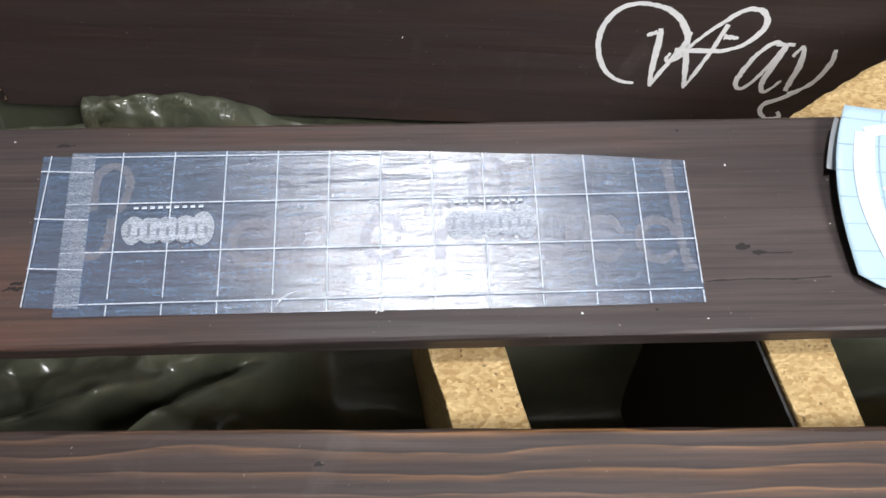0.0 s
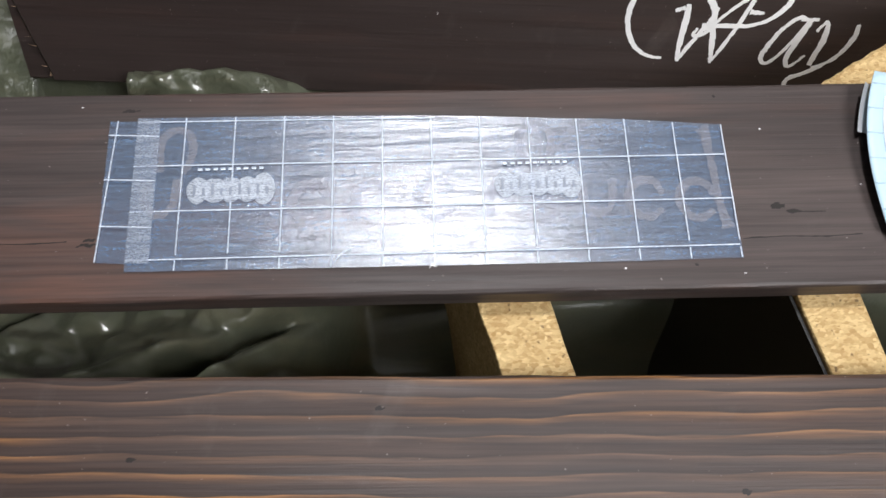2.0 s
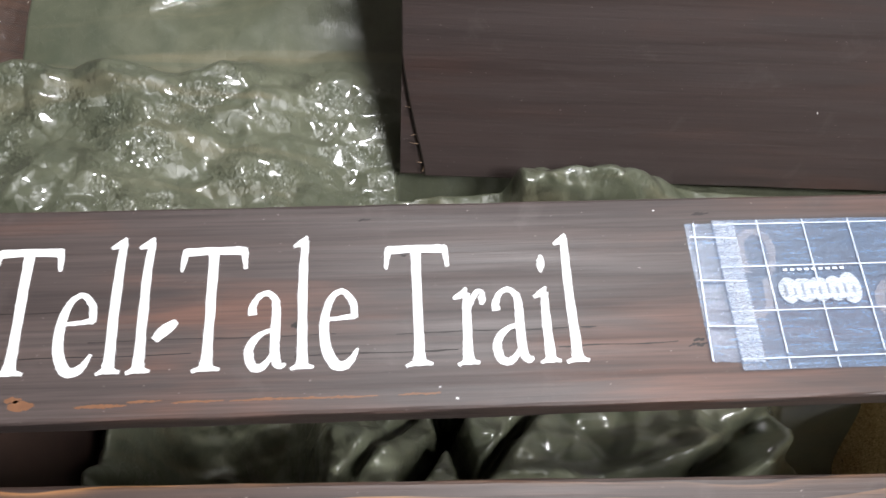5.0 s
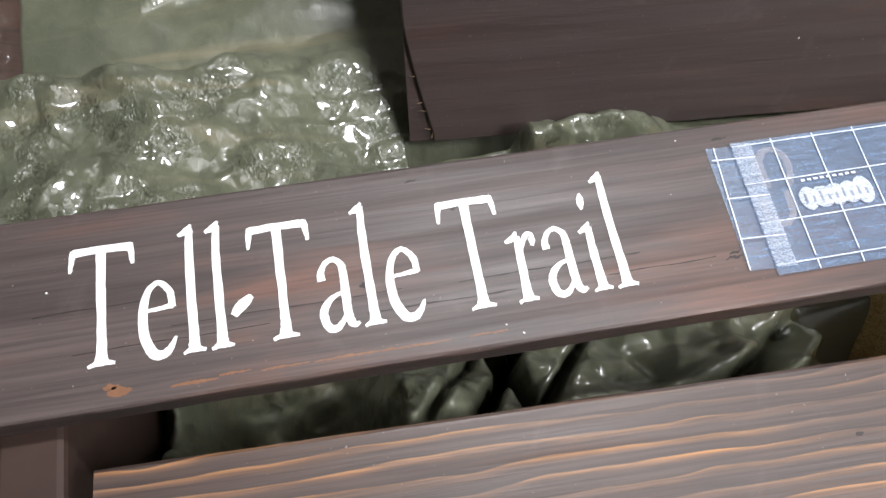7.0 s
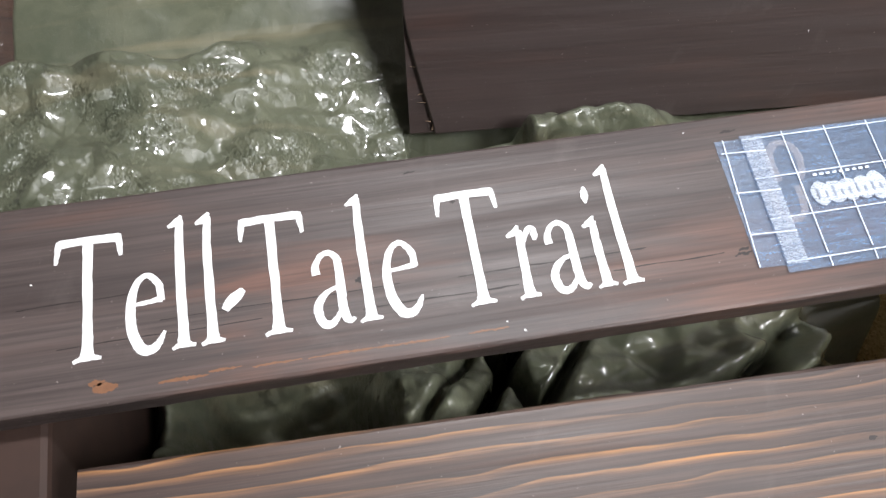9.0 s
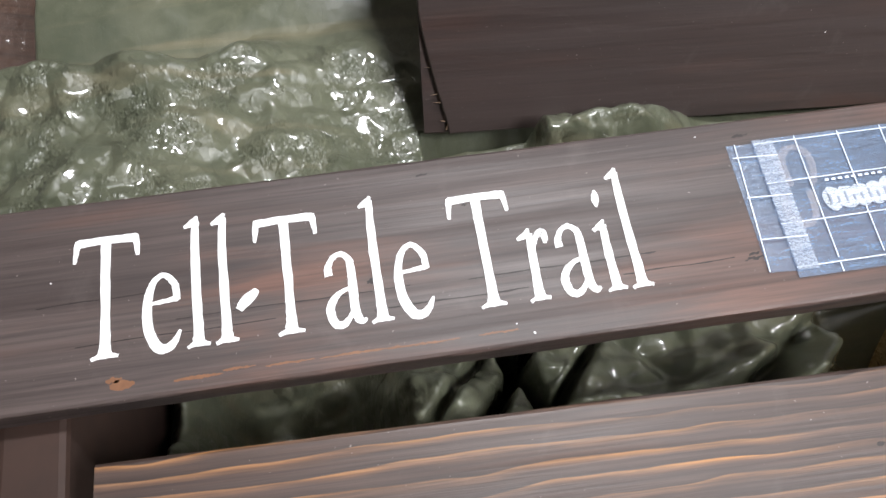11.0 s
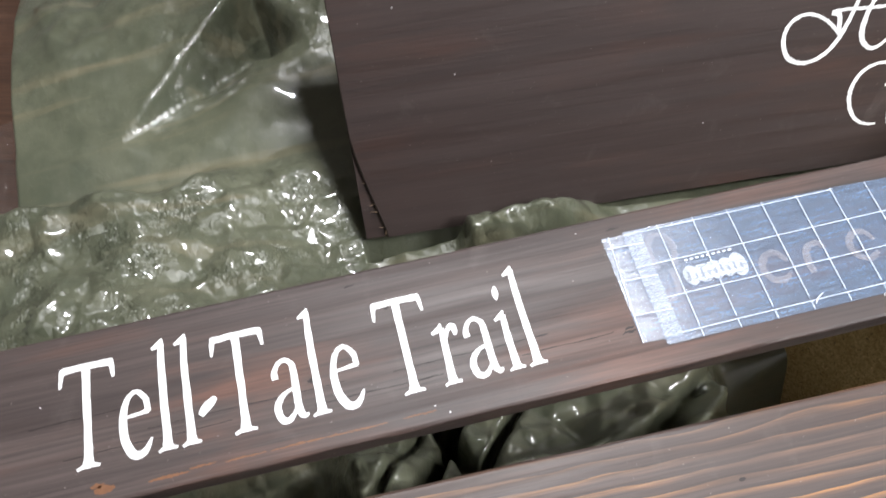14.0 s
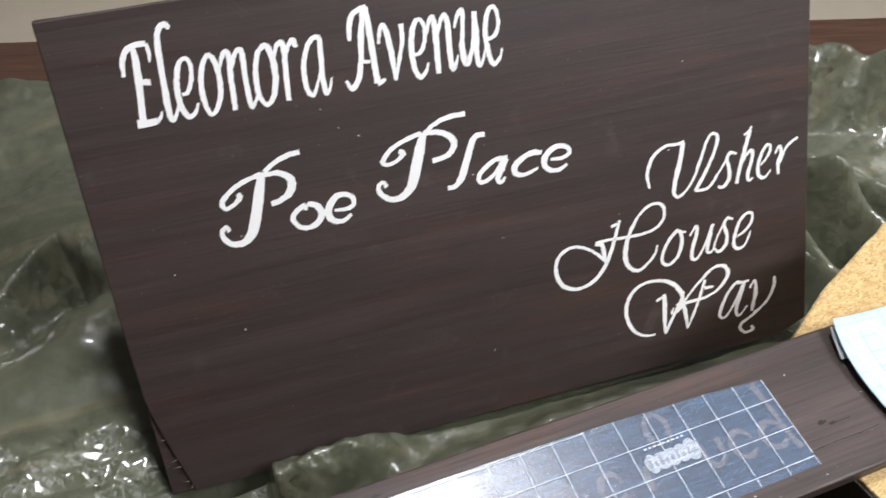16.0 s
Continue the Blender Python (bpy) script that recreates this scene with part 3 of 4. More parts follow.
# ---- planks ----
plank = part("wooden_plank", sawn(1.22, 0.1125, THICK, 0.0006, 1.0), WOOD_LETTERED)
plank.matrix_world = pose(-0.76, 0.1497, PLANK_Z, 0, 0, -0.83)
tagged(plank, "dark walnut-stained plank with white hand-painted lettering", "plank", "planks")
plank_b = part("wooden_plank", sawn(1.0, 0.14, THICK, 0.0006, 7.0), WOOD_GRAINED)
plank_b.matrix_world = pose(-0.5425, -0.0075, PLANK_Z, 0, 0, -2.07)
tagged(plank_b, "brown-stained plank with worn orange wood grain", "plank", "planks")

# Letters in millimetres from the middle of the foot (the round ones from their near side): pen strokes of (x, y, width)
SERIF = {
    "T": [[(-15.0, 63.6, 4.6), (0, 64.2, 4.2), (15.0, 63.8, 4.8)], [(-14.4, 65.2, 3.4), (-15.3, 60.0, 3.0), (-16.0, 52.8, 1.4)], [(14.4, 65.4, 3.4), (15.3, 60.0, 3.0), (15.9, 53.6, 1.6)], [(-0.4, 63, 5.2), (-0.2, 40, 4.6), (0.2, 12, 4.8), (0, 3, 6.6), (0, 0.4, 8.0)], [(-6.6, 0.2, 1.6), (-3, 1.6, 2.6), (0, 1.8, 3.2), (3, 1.8, 2.6), (6.6, 0.9, 1.6)]],
    "l": [[(-0.3, 69.5, 3.6), (-0.9, 50, 4.3), (-0.2, 12, 4.9), (0, 3, 6.0), (0, 0.6, 7.0)], [(0.6, 72.0, 1.2), (-1.8, 68.6, 3.8), (-6.3, 66.2, 1.6)], [(-5.6, 0.2, 1.6), (-2.5, 1.5, 2.6), (0, 1.7, 3.0), (2.5, 1.6, 2.6), (5.6, 0.9, 1.6)]],
    "i": [[(0.2, 38.5, 3.4), (-0.5, 28, 4.2), (-0.2, 10, 4.6), (0, 3, 5.6), (0, 0.6, 6.6)], [(0.9, 41.4, 1.2), (-1.4, 38.2, 3.6), (-5.9, 35.8, 1.6)], [(-5.1, 0.2, 1.6), (-2.4, 1.4, 2.4), (0, 1.6, 2.8), (2.4, 1.6, 2.4), (5.1, 1.0, 1.6)], [(-0.1, 59.8, 0.8), (-0.4, 56.8, 3.4), (-0.7, 53.6, 4.0), (-0.9, 49.6, 0.8)]],
    "e": [[(1.8, 25.4, 2.0), (9.0, 26.0, 2.2), (17.6, 27.0, 3.0)], [(17.2, 26.2, 3.2), (15.9, 35.0, 3.4), (10.4, 40.6, 2.8), (5.0, 36.2, 3.4), (2.2, 25.0, 4.4), (2.9, 12.0, 5.0), (7.2, 2.6, 5.2), (12.0, 1.4, 4.6), (15.8, 4.6, 3.2), (18.6, 10.0, 1.2)]],
    "a": [[(2.8, 28.6, 4.4), (2.6, 33.0, 3.6), (5.6, 38.6, 2.8), (10.0, 40.0, 2.8), (13.8, 36.0, 3.6), (14.4, 27.0, 4.4), (14.4, 12.0, 4.6), (15.4, 4.6, 4.4), (17.4, 2.0, 3.6), (19.9, 3.0, 1.4)], [(13.2, 20.8, 1.8), (8.0, 18.8, 2.6), (3.6, 14.6, 3.8), (1.9, 9.4, 4.4), (3.6, 2.8, 4.4), (7.4, 1.2, 3.8), (11.0, 4.0, 2.8), (13.6, 8.6, 2.0)]],
    "r": [[(0.6, 38.6, 3.4), (0.3, 28, 4.3), (-0.1, 10, 4.6), (0, 3, 5.8), (0, 0.6, 7.0)], [(0.5, 41.6, 1.2), (-1.6, 38.0, 3.8), (-6.4, 36.0, 1.8)], [(-5.4, 0.2, 1.6), (-2.5, 1.4, 2.4), (0, 1.6, 2.8), (2.5, 1.6, 2.4), (5.4, 1.0, 1.6)], [(1.6, 31.0, 2.2), (4.2, 36.6, 3.0), (7.2, 38.4, 4.4), (8.6, 35.2, 3.6), (8.0, 32.0, 1.6)]],
    "-": [[(0.7, 16.6, 3.6), (4.0, 20.6, 5.6), (7.6, 23.6, 5.2), (10.6, 26.0, 2.8)]],
}
LINE = [("T", 225.0), ("e", 243.7), ("l", 271.6), ("l", 285.8), ("-", 291.4), ("T", 318.0), ("a", 336.2), ("l", 364.2), ("e", 372.5), ("T", 421.2), ("r", 445.4), ("a", 457.9), ("i", 485.9), ("l", 499.3)]
for k, (ch, x) in enumerate(LINE):
    bm = bmesh.new()
    size = 1.016 - 0.000145 * (x - 225)
    pen(bm, SERIF[ch], 0.001 * size, x / 1000, (-33.5 - 0.0052 * (x - 225)) / 1000, rag=0.0004, seed=k * 3.7)
    part("letter", bm, PAINT, plank)

# ---- sign board ----
SIGN_W, SIGN_H = 0.666, 0.431
bm = sawn(SIGN_W, SIGN_H, 0.014, 0.0006, 11.0, 70)
bmesh.ops.translate(bm, vec=(0, SIGN_H / 2, -0.004), verts=bm.verts)
for v in bm.verts:
    if v.co.x < 0.02:
        v.co.x -= 0.005 * (1 - v.co.y / SIGN_H)
    v.co.y = max(v.co.y, (v.co.x - 0.634) * 0.42)
sign = part("sign_board", bm, WOOD_BOARD)
sign.matrix_world = BOARD_M @ Matrix.Translation((-0.354, -0.0865, 0)) @ Matrix.Rotation(radians(1.1), 4, "Z") @ Matrix.Translation((0, 0.002, 0))
tagged(sign, "large dark-stained board with white painted street names, leaning back", "sign")
# face layer, split away in a long splinter at the lower corner
bm = bmesh.new()
edge = [(0.0155, 0.001), (0.0145, 0.010), (0.0118, 0.022), (0.0102, 0.030), (0.0078, 0.039), (0.0052, 0.052), (0.0030, 0.063), (0.0008, 0.074), (-0.0018, 0.090), (-0.0036, 0.104), (-0.0038, 0.15), (-0.0024, 0.25), (0.0006, SIGN_H - 0.001)]
edge = edge + [(SIGN_W * k / 14, SIGN_H - 0.0008) for k in range(1, 14)] + [(SIGN_W - 0.001, SIGN_H - 0.001), (SIGN_W - 0.0006, 0.28), (SIGN_W - 0.001, 0.0145), (SIGN_W - 0.032, 0.0015)] + [(SIGN_W * k / 14, 0.0012) for k in range(13, 0, -1)]
edge = [(x, y + 0.0006 * noise.noise((x * 90, y * 90, 1.0))) for x, y in edge]
low = [bm.verts.new((x, y, -0.0042)) for x, y in edge]
mid = [bm.verts.new((x, y, -0.0008)) for x, y in edge]
cap = [bm.verts.new((x + (0.33 - x) * 0.003, y + (0.22 - y) * 0.004, 0)) for x, y in edge]
for a, b in ((low, mid), (mid, cap)):
    for k in range(len(edge)):
        j = (k + 1) % len(edge)
        bm.faces.new((a[k], a[j], b[j], b[k]))
bm.faces.new(cap)
bmesh.ops.recalc_face_normals(bm, faces=bm.faces)
part("face_layer", bm, WOOD_BOARD, sign)
SPLINTER = plain("raw_pale_wood", (0.30, 0.20, 0.13), 0.7, 0.3, 600)
for x, y, dx, dy, w in ((0.0125, 0.012, -0.005, 0.001, 0.0008), (0.0095, 0.029, -0.007, 0.001, 0.0006), (0.0075, 0.037, -0.006, -0.001, 0.0005), (0.0025, 0.060, -0.004, 0.001, 0.0004), (0.0135, 0.004, 0.002, 0.008, 0.0009)):
    bm = bmesh.new()
    ring = [bm.verts.new(c) for c in ((x - w, y, -0.003), (x + w, y, -0.003), (x, y + 0.001, 0.0004))]
    tip = bm.verts.new((x + dx, y + dy, -0.0022))
    bm.faces.new(ring)
    for k in range(3):
        bm.faces.new((ring[k], ring[(k + 1) % 3], tip))
    bmesh.ops.recalc_face_normals(bm, faces=bm.faces)
    part("splinter", bm, SPLINTER, sign, "pale raw wood splinter")


def sign_letter(x, y, strokes):
    bm = bmesh.new()
    pen(bm, strokes, 0.001, x / 1000, y / 1000 - 0.002, rag=0.0007, seed=x)
    part("letter", bm, PAINT, sign)


# pen strokes in millimetres from each letter's own corner
sign_letter(53.7, 344.3, [[(0.0, 38.0, 2.5), (2.3, 49.4, 4.4), (6.9, 57.2, 4.4), (14.5, 60.2, 4.4), (22.5, 60.2, 4.4)], [(22.9, 60.1, 2.9), (23.0, 52.3, 2.9), (21.8, 46.0, 1.5)], [(12.1, 60.6, 2.9), (12.0, 47.7, 5.4), (9.2, 26.2, 5.4), (5.4, 2.1, 5.4)], [(11.2, 32.0, 4.4), (18.7, 31.1, 4.9)], [(0.7, 0.7, 6.9), (8.8, 0.0, 5.9), (16.0, 0.5, 5.4)], [(16.3, 0.0, 3.9), (19.3, 3.1, 2.5), (21.2, 7.3, 1.5)]])
sign_letter(80.5, 343.6, [[(14.4, 68.5, 2.5), (14.0, 72.0, 4.9), (9.7, 71.8, 4.4), (5.5, 65.7, 4.4), (3.2, 51.8, 4.9), (1.6, 32.3, 4.9), (0.0, 12.4, 4.9), (0.4, 0.0, 4.4), (4.7, 3.3, 2.9), (8.4, 10.9, 2.0)]])
sign_letter(90.2, 343.3, [[(3.0, 18.1, 2.9), (7.8, 19.5, 3.4), (12.8, 28.9, 3.4), (14.6, 39.7, 3.4), (12.1, 45.4, 2.9), (6.5, 42.4, 3.9), (1.9, 30.8, 4.4), (0.0, 20.0, 4.4), (0.4, 7.6, 4.4), (4.3, 0.0, 4.4), (10.0, 3.1, 2.9), (13.8, 9.7, 1.5)]])
sign_letter(108.7, 342.4, [[(11.2, 46.4, 3.9), (5.8, 40.3, 3.9), (1.6, 28.5, 4.4), (0.0, 12.9, 4.4), (2.7, 0.0, 3.4), (9.2, 4.3, 3.9), (14.5, 17.1, 4.4), (15.8, 30.5, 4.4), (14.2, 42.4, 4.4), (10.8, 46.5, 3.4)]])
sign_letter(126.4, 342.0, [[(0.0, 35.0, 2.0), (3.7, 43.3, 3.4), (7.2, 46.7, 3.9), (8.9, 42.4, 4.4), (6.6, 24.9, 4.4), (5.7, 11.3, 4.4), (4.4, 0.0, 3.9)], [(9.4, 33.4, 2.5), (13.5, 43.0, 3.4), (17.9, 46.7, 3.9), (19.4, 41.5, 4.4), (17.8, 22.9, 4.4), (17.3, 8.3, 4.4), (18.2, 0.2, 3.9), (21.8, 3.8, 2.5), (24.8, 11.1, 1.5)]])
sign_letter(151.8, 341.9, [[(11.7, 46.7, 4.4), (5.9, 40.9, 3.9), (1.7, 28.1, 4.4), (0.0, 10.2, 4.4), (4.7, 0.0, 3.4), (11.5, 5.7, 4.4), (16.2, 21.1, 4.9), (16.8, 34.6, 5.4), (14.8, 44.4, 4.9), (10.8, 46.8, 3.4)]])
sign_letter(169.5, 341.9, [[(0.0, 34.5, 2.0), (3.9, 44.2, 3.4), (8.1, 46.6, 4.4), (9.3, 39.7, 4.4), (6.9, 19.6, 4.4), (5.1, 0.0, 3.9)], [(8.8, 33.0, 2.5), (13.8, 43.4, 3.4), (18.1, 46.7, 4.4), (18.7, 40.8, 3.4)]])
sign_letter(190.8, 342.3, [[(18.7, 45.0, 3.9), (12.3, 45.1, 3.9), (5.6, 37.2, 3.9), (0.9, 23.4, 4.4), (0.0, 7.4, 4.4), (3.7, 0.2, 3.4), (8.2, 5.9, 2.5), (12.7, 16.8, 2.0)], [(17.8, 45.1, 3.9), (16.2, 30.0, 4.4), (14.5, 11.8, 4.4), (15.1, 0.0, 3.9), (19.3, 4.4, 2.5), (21.7, 11.9, 1.5)]])
sign_letter(223.9, 342.0, [[(8.6, 38.3, 2.9), (10.1, 48.5, 4.4), (13.7, 57.8, 4.4), (19.5, 61.3, 4.4), (26.5, 63.8, 2.5)], [(23.7, 61.5, 4.4), (18.5, 40.3, 4.9), (14.8, 20.2, 4.4), (10.5, 7.0, 4.9), (3.9, 0.1, 4.4), (0.0, 7.4, 2.0)], [(26.3, 62.9, 3.4), (26.0, 48.1, 4.9), (25.7, 30.0, 4.9), (25.7, 11.3, 4.9), (25.9, 0.9, 5.9)], [(25.7, 0.0, 4.4), (30.9, 1.9, 3.4), (33.1, 3.4, 1.5)], [(15.8, 20.5, 2.9), (22.8, 19.3, 2.9)]])
sign_letter(255.7, 342.5, [[(0.0, 31.6, 2.5), (2.7, 41.7, 3.4), (6.3, 45.7, 4.4), (8.5, 36.2, 4.9), (9.6, 19.8, 4.9), (9.8, 0.9, 3.4)], [(9.6, 0.0, 2.5), (15.3, 16.5, 3.4), (20.3, 31.9, 3.9), (21.0, 44.7, 4.4)]])
sign_letter(282.3, 341.5, [[(2.1, 18.9, 2.9), (7.8, 20.3, 3.4), (12.7, 29.8, 3.4), (13.5, 41.2, 3.4), (10.0, 46.8, 3.4), (4.9, 42.6, 4.4), (0.9, 29.4, 4.9), (0.0, 17.9, 4.9), (1.0, 5.9, 4.4), (4.6, 0.0, 4.4), (10.1, 3.8, 2.9), (13.2, 10.9, 1.5)]])
sign_letter(297.6, 341.6, [[(0.0, 33.9, 2.0), (2.8, 42.7, 3.4), (6.4, 46.7, 3.9), (7.4, 37.3, 4.9), (6.6, 18.8, 4.9), (5.3, 0.0, 4.4)], [(9.1, 32.4, 2.5), (13.2, 43.3, 3.4), (17.6, 46.3, 3.9), (18.5, 35.5, 4.9), (17.4, 14.6, 4.9), (18.1, 1.6, 4.4), (21.7, 5.8, 2.5), (24.2, 12.5, 1.5)]])
sign_letter(321.5, 342.0, [[(0.0, 34.3, 2.0), (3.2, 43.0, 3.4), (8.4, 47.7, 3.9), (7.3, 33.1, 3.9), (4.6, 17.1, 4.9), (6.8, 3.9, 5.9), (11.8, 11.1, 3.9), (16.2, 24.6, 3.9), (19.0, 45.2, 4.4)], [(18.5, 45.2, 4.4), (18.5, 26.6, 4.9), (16.8, 10.3, 4.4), (18.0, 0.0, 3.9), (22.1, 4.6, 2.5), (24.2, 12.4, 1.5)]])
sign_letter(347.9, 341.1, [[(1.3, 21.2, 2.9), (8.3, 23.8, 3.4), (12.4, 32.6, 3.4), (11.8, 43.9, 3.4), (8.7, 47.6, 3.4), (4.1, 43.2, 3.9), (0.5, 30.8, 4.4), (0.0, 19.0, 4.4), (1.5, 6.8, 4.4), (4.7, 0.0, 3.9), (10.4, 4.3, 2.5), (13.4, 12.0, 1.5)]])
# pen strokes in millimetres from each letter's own corner
sign_letter(97.2, 230.3, [[(42.7, 57.2, 5.9), (37.2, 41.0, 8.3), (30.6, 22.2, 9.3), (23.9, 7.2, 8.3), (14.5, 0.0, 5.9), (5.2, 1.1, 4.9), (0.0, 7.5, 4.4), (0.0, 13.7, 3.9), (4.0, 16.4, 3.4), (5.9, 12.3, 3.9)], [(44.5, 56.9, 3.9), (54.9, 63.1, 3.9), (65.2, 66.9, 4.4), (76.9, 68.0, 4.4)], [(41.4, 55.5, 3.9), (27.5, 52.5, 3.9), (14.9, 46.7, 3.9), (5.9, 38.7, 4.4), (7.3, 32.4, 3.4), (14.3, 34.4, 3.4), (20.7, 39.5, 4.4), (19.7, 43.2, 4.4)], [(44.0, 54.5, 3.9), (55.3, 54.1, 4.4), (63.0, 49.5, 5.9), (65.3, 42.5, 7.3), (61.3, 34.8, 6.4), (53.6, 30.4, 4.4), (45.0, 28.7, 4.9)]])
sign_letter(157.2, 231.5, [[(13.2, 20.8, 4.4), (5.2, 17.4, 4.4), (0.0, 11.3, 4.4), (3.3, 3.3, 4.4), (11.0, 0.0, 4.4), (20.0, 2.7, 5.4), (24.9, 10.0, 5.9), (22.0, 17.9, 5.4), (14.3, 21.1, 3.9)], [(12.8, 20.9, 3.9), (12.2, 15.9, 3.4)]])
sign_letter(187.6, 231.3, [[(6.0, 10.8, 2.5), (15.9, 9.7, 3.4), (22.9, 12.3, 3.9), (23.5, 18.4, 4.4), (18.3, 22.6, 4.4), (10.3, 22.8, 5.4), (3.2, 16.6, 6.4), (0.0, 7.9, 6.4), (4.2, 1.2, 4.9), (12.0, 0.0, 3.9), (19.9, 4.1, 2.9)]])
sign_letter(234.7, 241.0, [[(46.8, 53.0, 5.9), (41.5, 38.9, 8.8), (35.3, 22.2, 9.3), (28.9, 7.9, 8.3), (19.9, 0.4, 5.9), (9.5, 0.0, 4.9), (1.8, 5.9, 4.4), (0.0, 13.0, 3.9), (4.7, 16.7, 3.4), (7.4, 11.9, 3.9)], [(47.7, 52.3, 3.9), (57.8, 58.4, 3.9), (69.6, 62.1, 4.4), (86.2, 62.5, 4.4)], [(44.7, 52.9, 3.9), (30.0, 49.7, 3.9), (15.9, 43.5, 3.9), (7.9, 35.0, 4.4), (10.8, 31.3, 3.4), (19.1, 32.7, 3.4), (26.6, 38.3, 4.4), (23.0, 41.0, 4.4)], [(47.7, 52.3, 3.9), (60.3, 50.9, 4.4), (68.8, 46.2, 5.4), (73.0, 39.3, 5.9), (69.3, 31.8, 5.4), (62.0, 28.1, 4.4), (51.4, 26.6, 4.9)]])
sign_letter(296.2, 240.4, [[(40.0, 41.4, 4.4), (32.7, 41.8, 4.9), (26.6, 35.3, 5.9), (20.4, 21.0, 6.4), (13.6, 6.7, 6.4), (7.5, 0.5, 4.4), (0.0, 0.0, 4.4)]])
sign_letter(326.1, 235.8, [[(28.3, 21.1, 4.4), (18.2, 21.6, 4.4), (7.9, 16.8, 4.4), (0.0, 9.5, 4.4), (1.3, 3.3, 3.9), (9.1, 4.9, 3.9), (18.1, 12.1, 3.4), (23.3, 19.5, 3.4)], [(27.7, 20.7, 4.4), (21.7, 11.3, 5.4), (17.0, 3.8, 4.9), (19.8, 0.0, 3.9), (24.6, 3.8, 2.0)]])
sign_letter(360.2, 238.0, [[(27.2, 17.1, 3.9), (19.7, 18.6, 5.4), (10.7, 16.7, 4.9), (1.3, 10.6, 5.9), (0.0, 3.9, 5.4), (6.1, 0.0, 3.9), (14.4, 1.0, 3.4), (22.4, 3.6, 2.0)]])
sign_letter(388.8, 235.8, [[(6.5, 11.3, 2.5), (16.4, 10.4, 3.4), (24.4, 13.0, 3.9), (24.4, 18.4, 4.4), (17.5, 21.9, 4.4), (9.1, 20.9, 5.4), (1.9, 14.9, 5.9), (0.0, 7.2, 5.4), (5.5, 1.3, 4.4), (14.3, 0.0, 3.9), (21.9, 3.8, 2.9)]])
# pen strokes in millimetres from each letter's own corner
sign_letter(490.3, 183.5, [[(1.5, 14.9, 2.5), (0.0, 29.8, 3.4), (6.8, 45.2, 3.4), (20.1, 53.0, 2.9), (31.3, 52.4, 2.9), (39.6, 53.5, 2.9)], [(38.4, 52.7, 4.4), (34.7, 35.6, 4.9), (29.2, 18.1, 4.9), (26.8, 6.0, 3.9), (30.8, 0.0, 2.9), (39.5, 4.5, 2.5), (49.0, 16.3, 2.9), (56.9, 33.9, 3.4), (64.1, 50.4, 2.9), (70.2, 55.8, 2.9), (74.9, 51.6, 3.4), (72.2, 39.8, 3.4), (65.1, 25.5, 3.4), (57.4, 13.3, 3.9), (49.7, 2.3, 3.9)], [(49.7, 2.3, 2.5), (62.0, 2.0, 2.9), (70.2, 8.4, 2.9), (73.4, 14.6, 2.5)]])
sign_letter(561.1, 183.4, [[(24.4, 30.7, 2.0), (17.7, 33.2, 3.4), (13.9, 27.2, 3.4), (16.2, 16.4, 3.9), (15.3, 6.2, 3.9), (9.0, 0.0, 3.4), (3.5, 1.8, 2.5)], [(0.0, 10.6, 2.0), (7.6, 19.3, 2.0), (15.2, 30.3, 2.0)]])
sign_letter(585.1, 183.8, [[(16.8, 54.8, 2.0), (13.6, 45.9, 3.9), (8.5, 29.9, 3.9), (3.3, 13.8, 3.9), (0.0, 0.0, 3.4)], [(8.7, 47.4, 2.5), (15.5, 50.0, 2.5)], [(4.0, 15.4, 1.5), (10.9, 26.6, 2.5), (17.2, 30.5, 3.4), (17.1, 21.3, 3.9), (12.6, 8.4, 3.9), (13.2, 0.7, 2.9), (18.2, 2.6, 1.5)]])
sign_letter(609.1, 183.7, [[(3.1, 13.6, 2.0), (10.7, 21.3, 2.9), (13.8, 29.8, 2.9), (10.1, 32.9, 2.9), (4.4, 26.0, 3.4), (0.0, 14.2, 3.9), (0.6, 3.7, 3.9), (6.9, 0.0, 2.9), (14.5, 6.6, 1.5)]])
sign_letter(628.0, 184.0, [[(0.0, 21.7, 2.0), (4.4, 28.3, 2.9), (7.0, 21.5, 3.9), (3.2, 10.7, 3.9), (3.9, 0.0, 2.9)], [(5.7, 11.3, 2.0), (12.0, 25.1, 2.5), (18.9, 30.6, 2.9), (25.2, 33.4, 2.5)]])
sign_letter(389.6, 113.3, [[(53.1, 19.1, 2.9), (43.3, 31.0, 2.9), (32.2, 39.5, 2.9), (18.6, 43.8, 2.9), (5.9, 38.6, 3.4), (0.0, 25.9, 3.9), (3.6, 9.5, 4.4), (14.6, 0.8, 3.9), (27.6, 0.0, 3.4), (41.3, 6.3, 3.9), (52.5, 19.3, 3.9), (59.6, 34.3, 3.9), (65.5, 49.4, 3.4), (69.2, 60.2, 2.5)], [(60.0, 55.3, 2.9), (66.6, 57.3, 2.9)], [(42.4, 41.8, 4.4), (49.3, 39.0, 4.4), (50.4, 30.5, 4.4), (51.4, 20.7, 2.9)]])
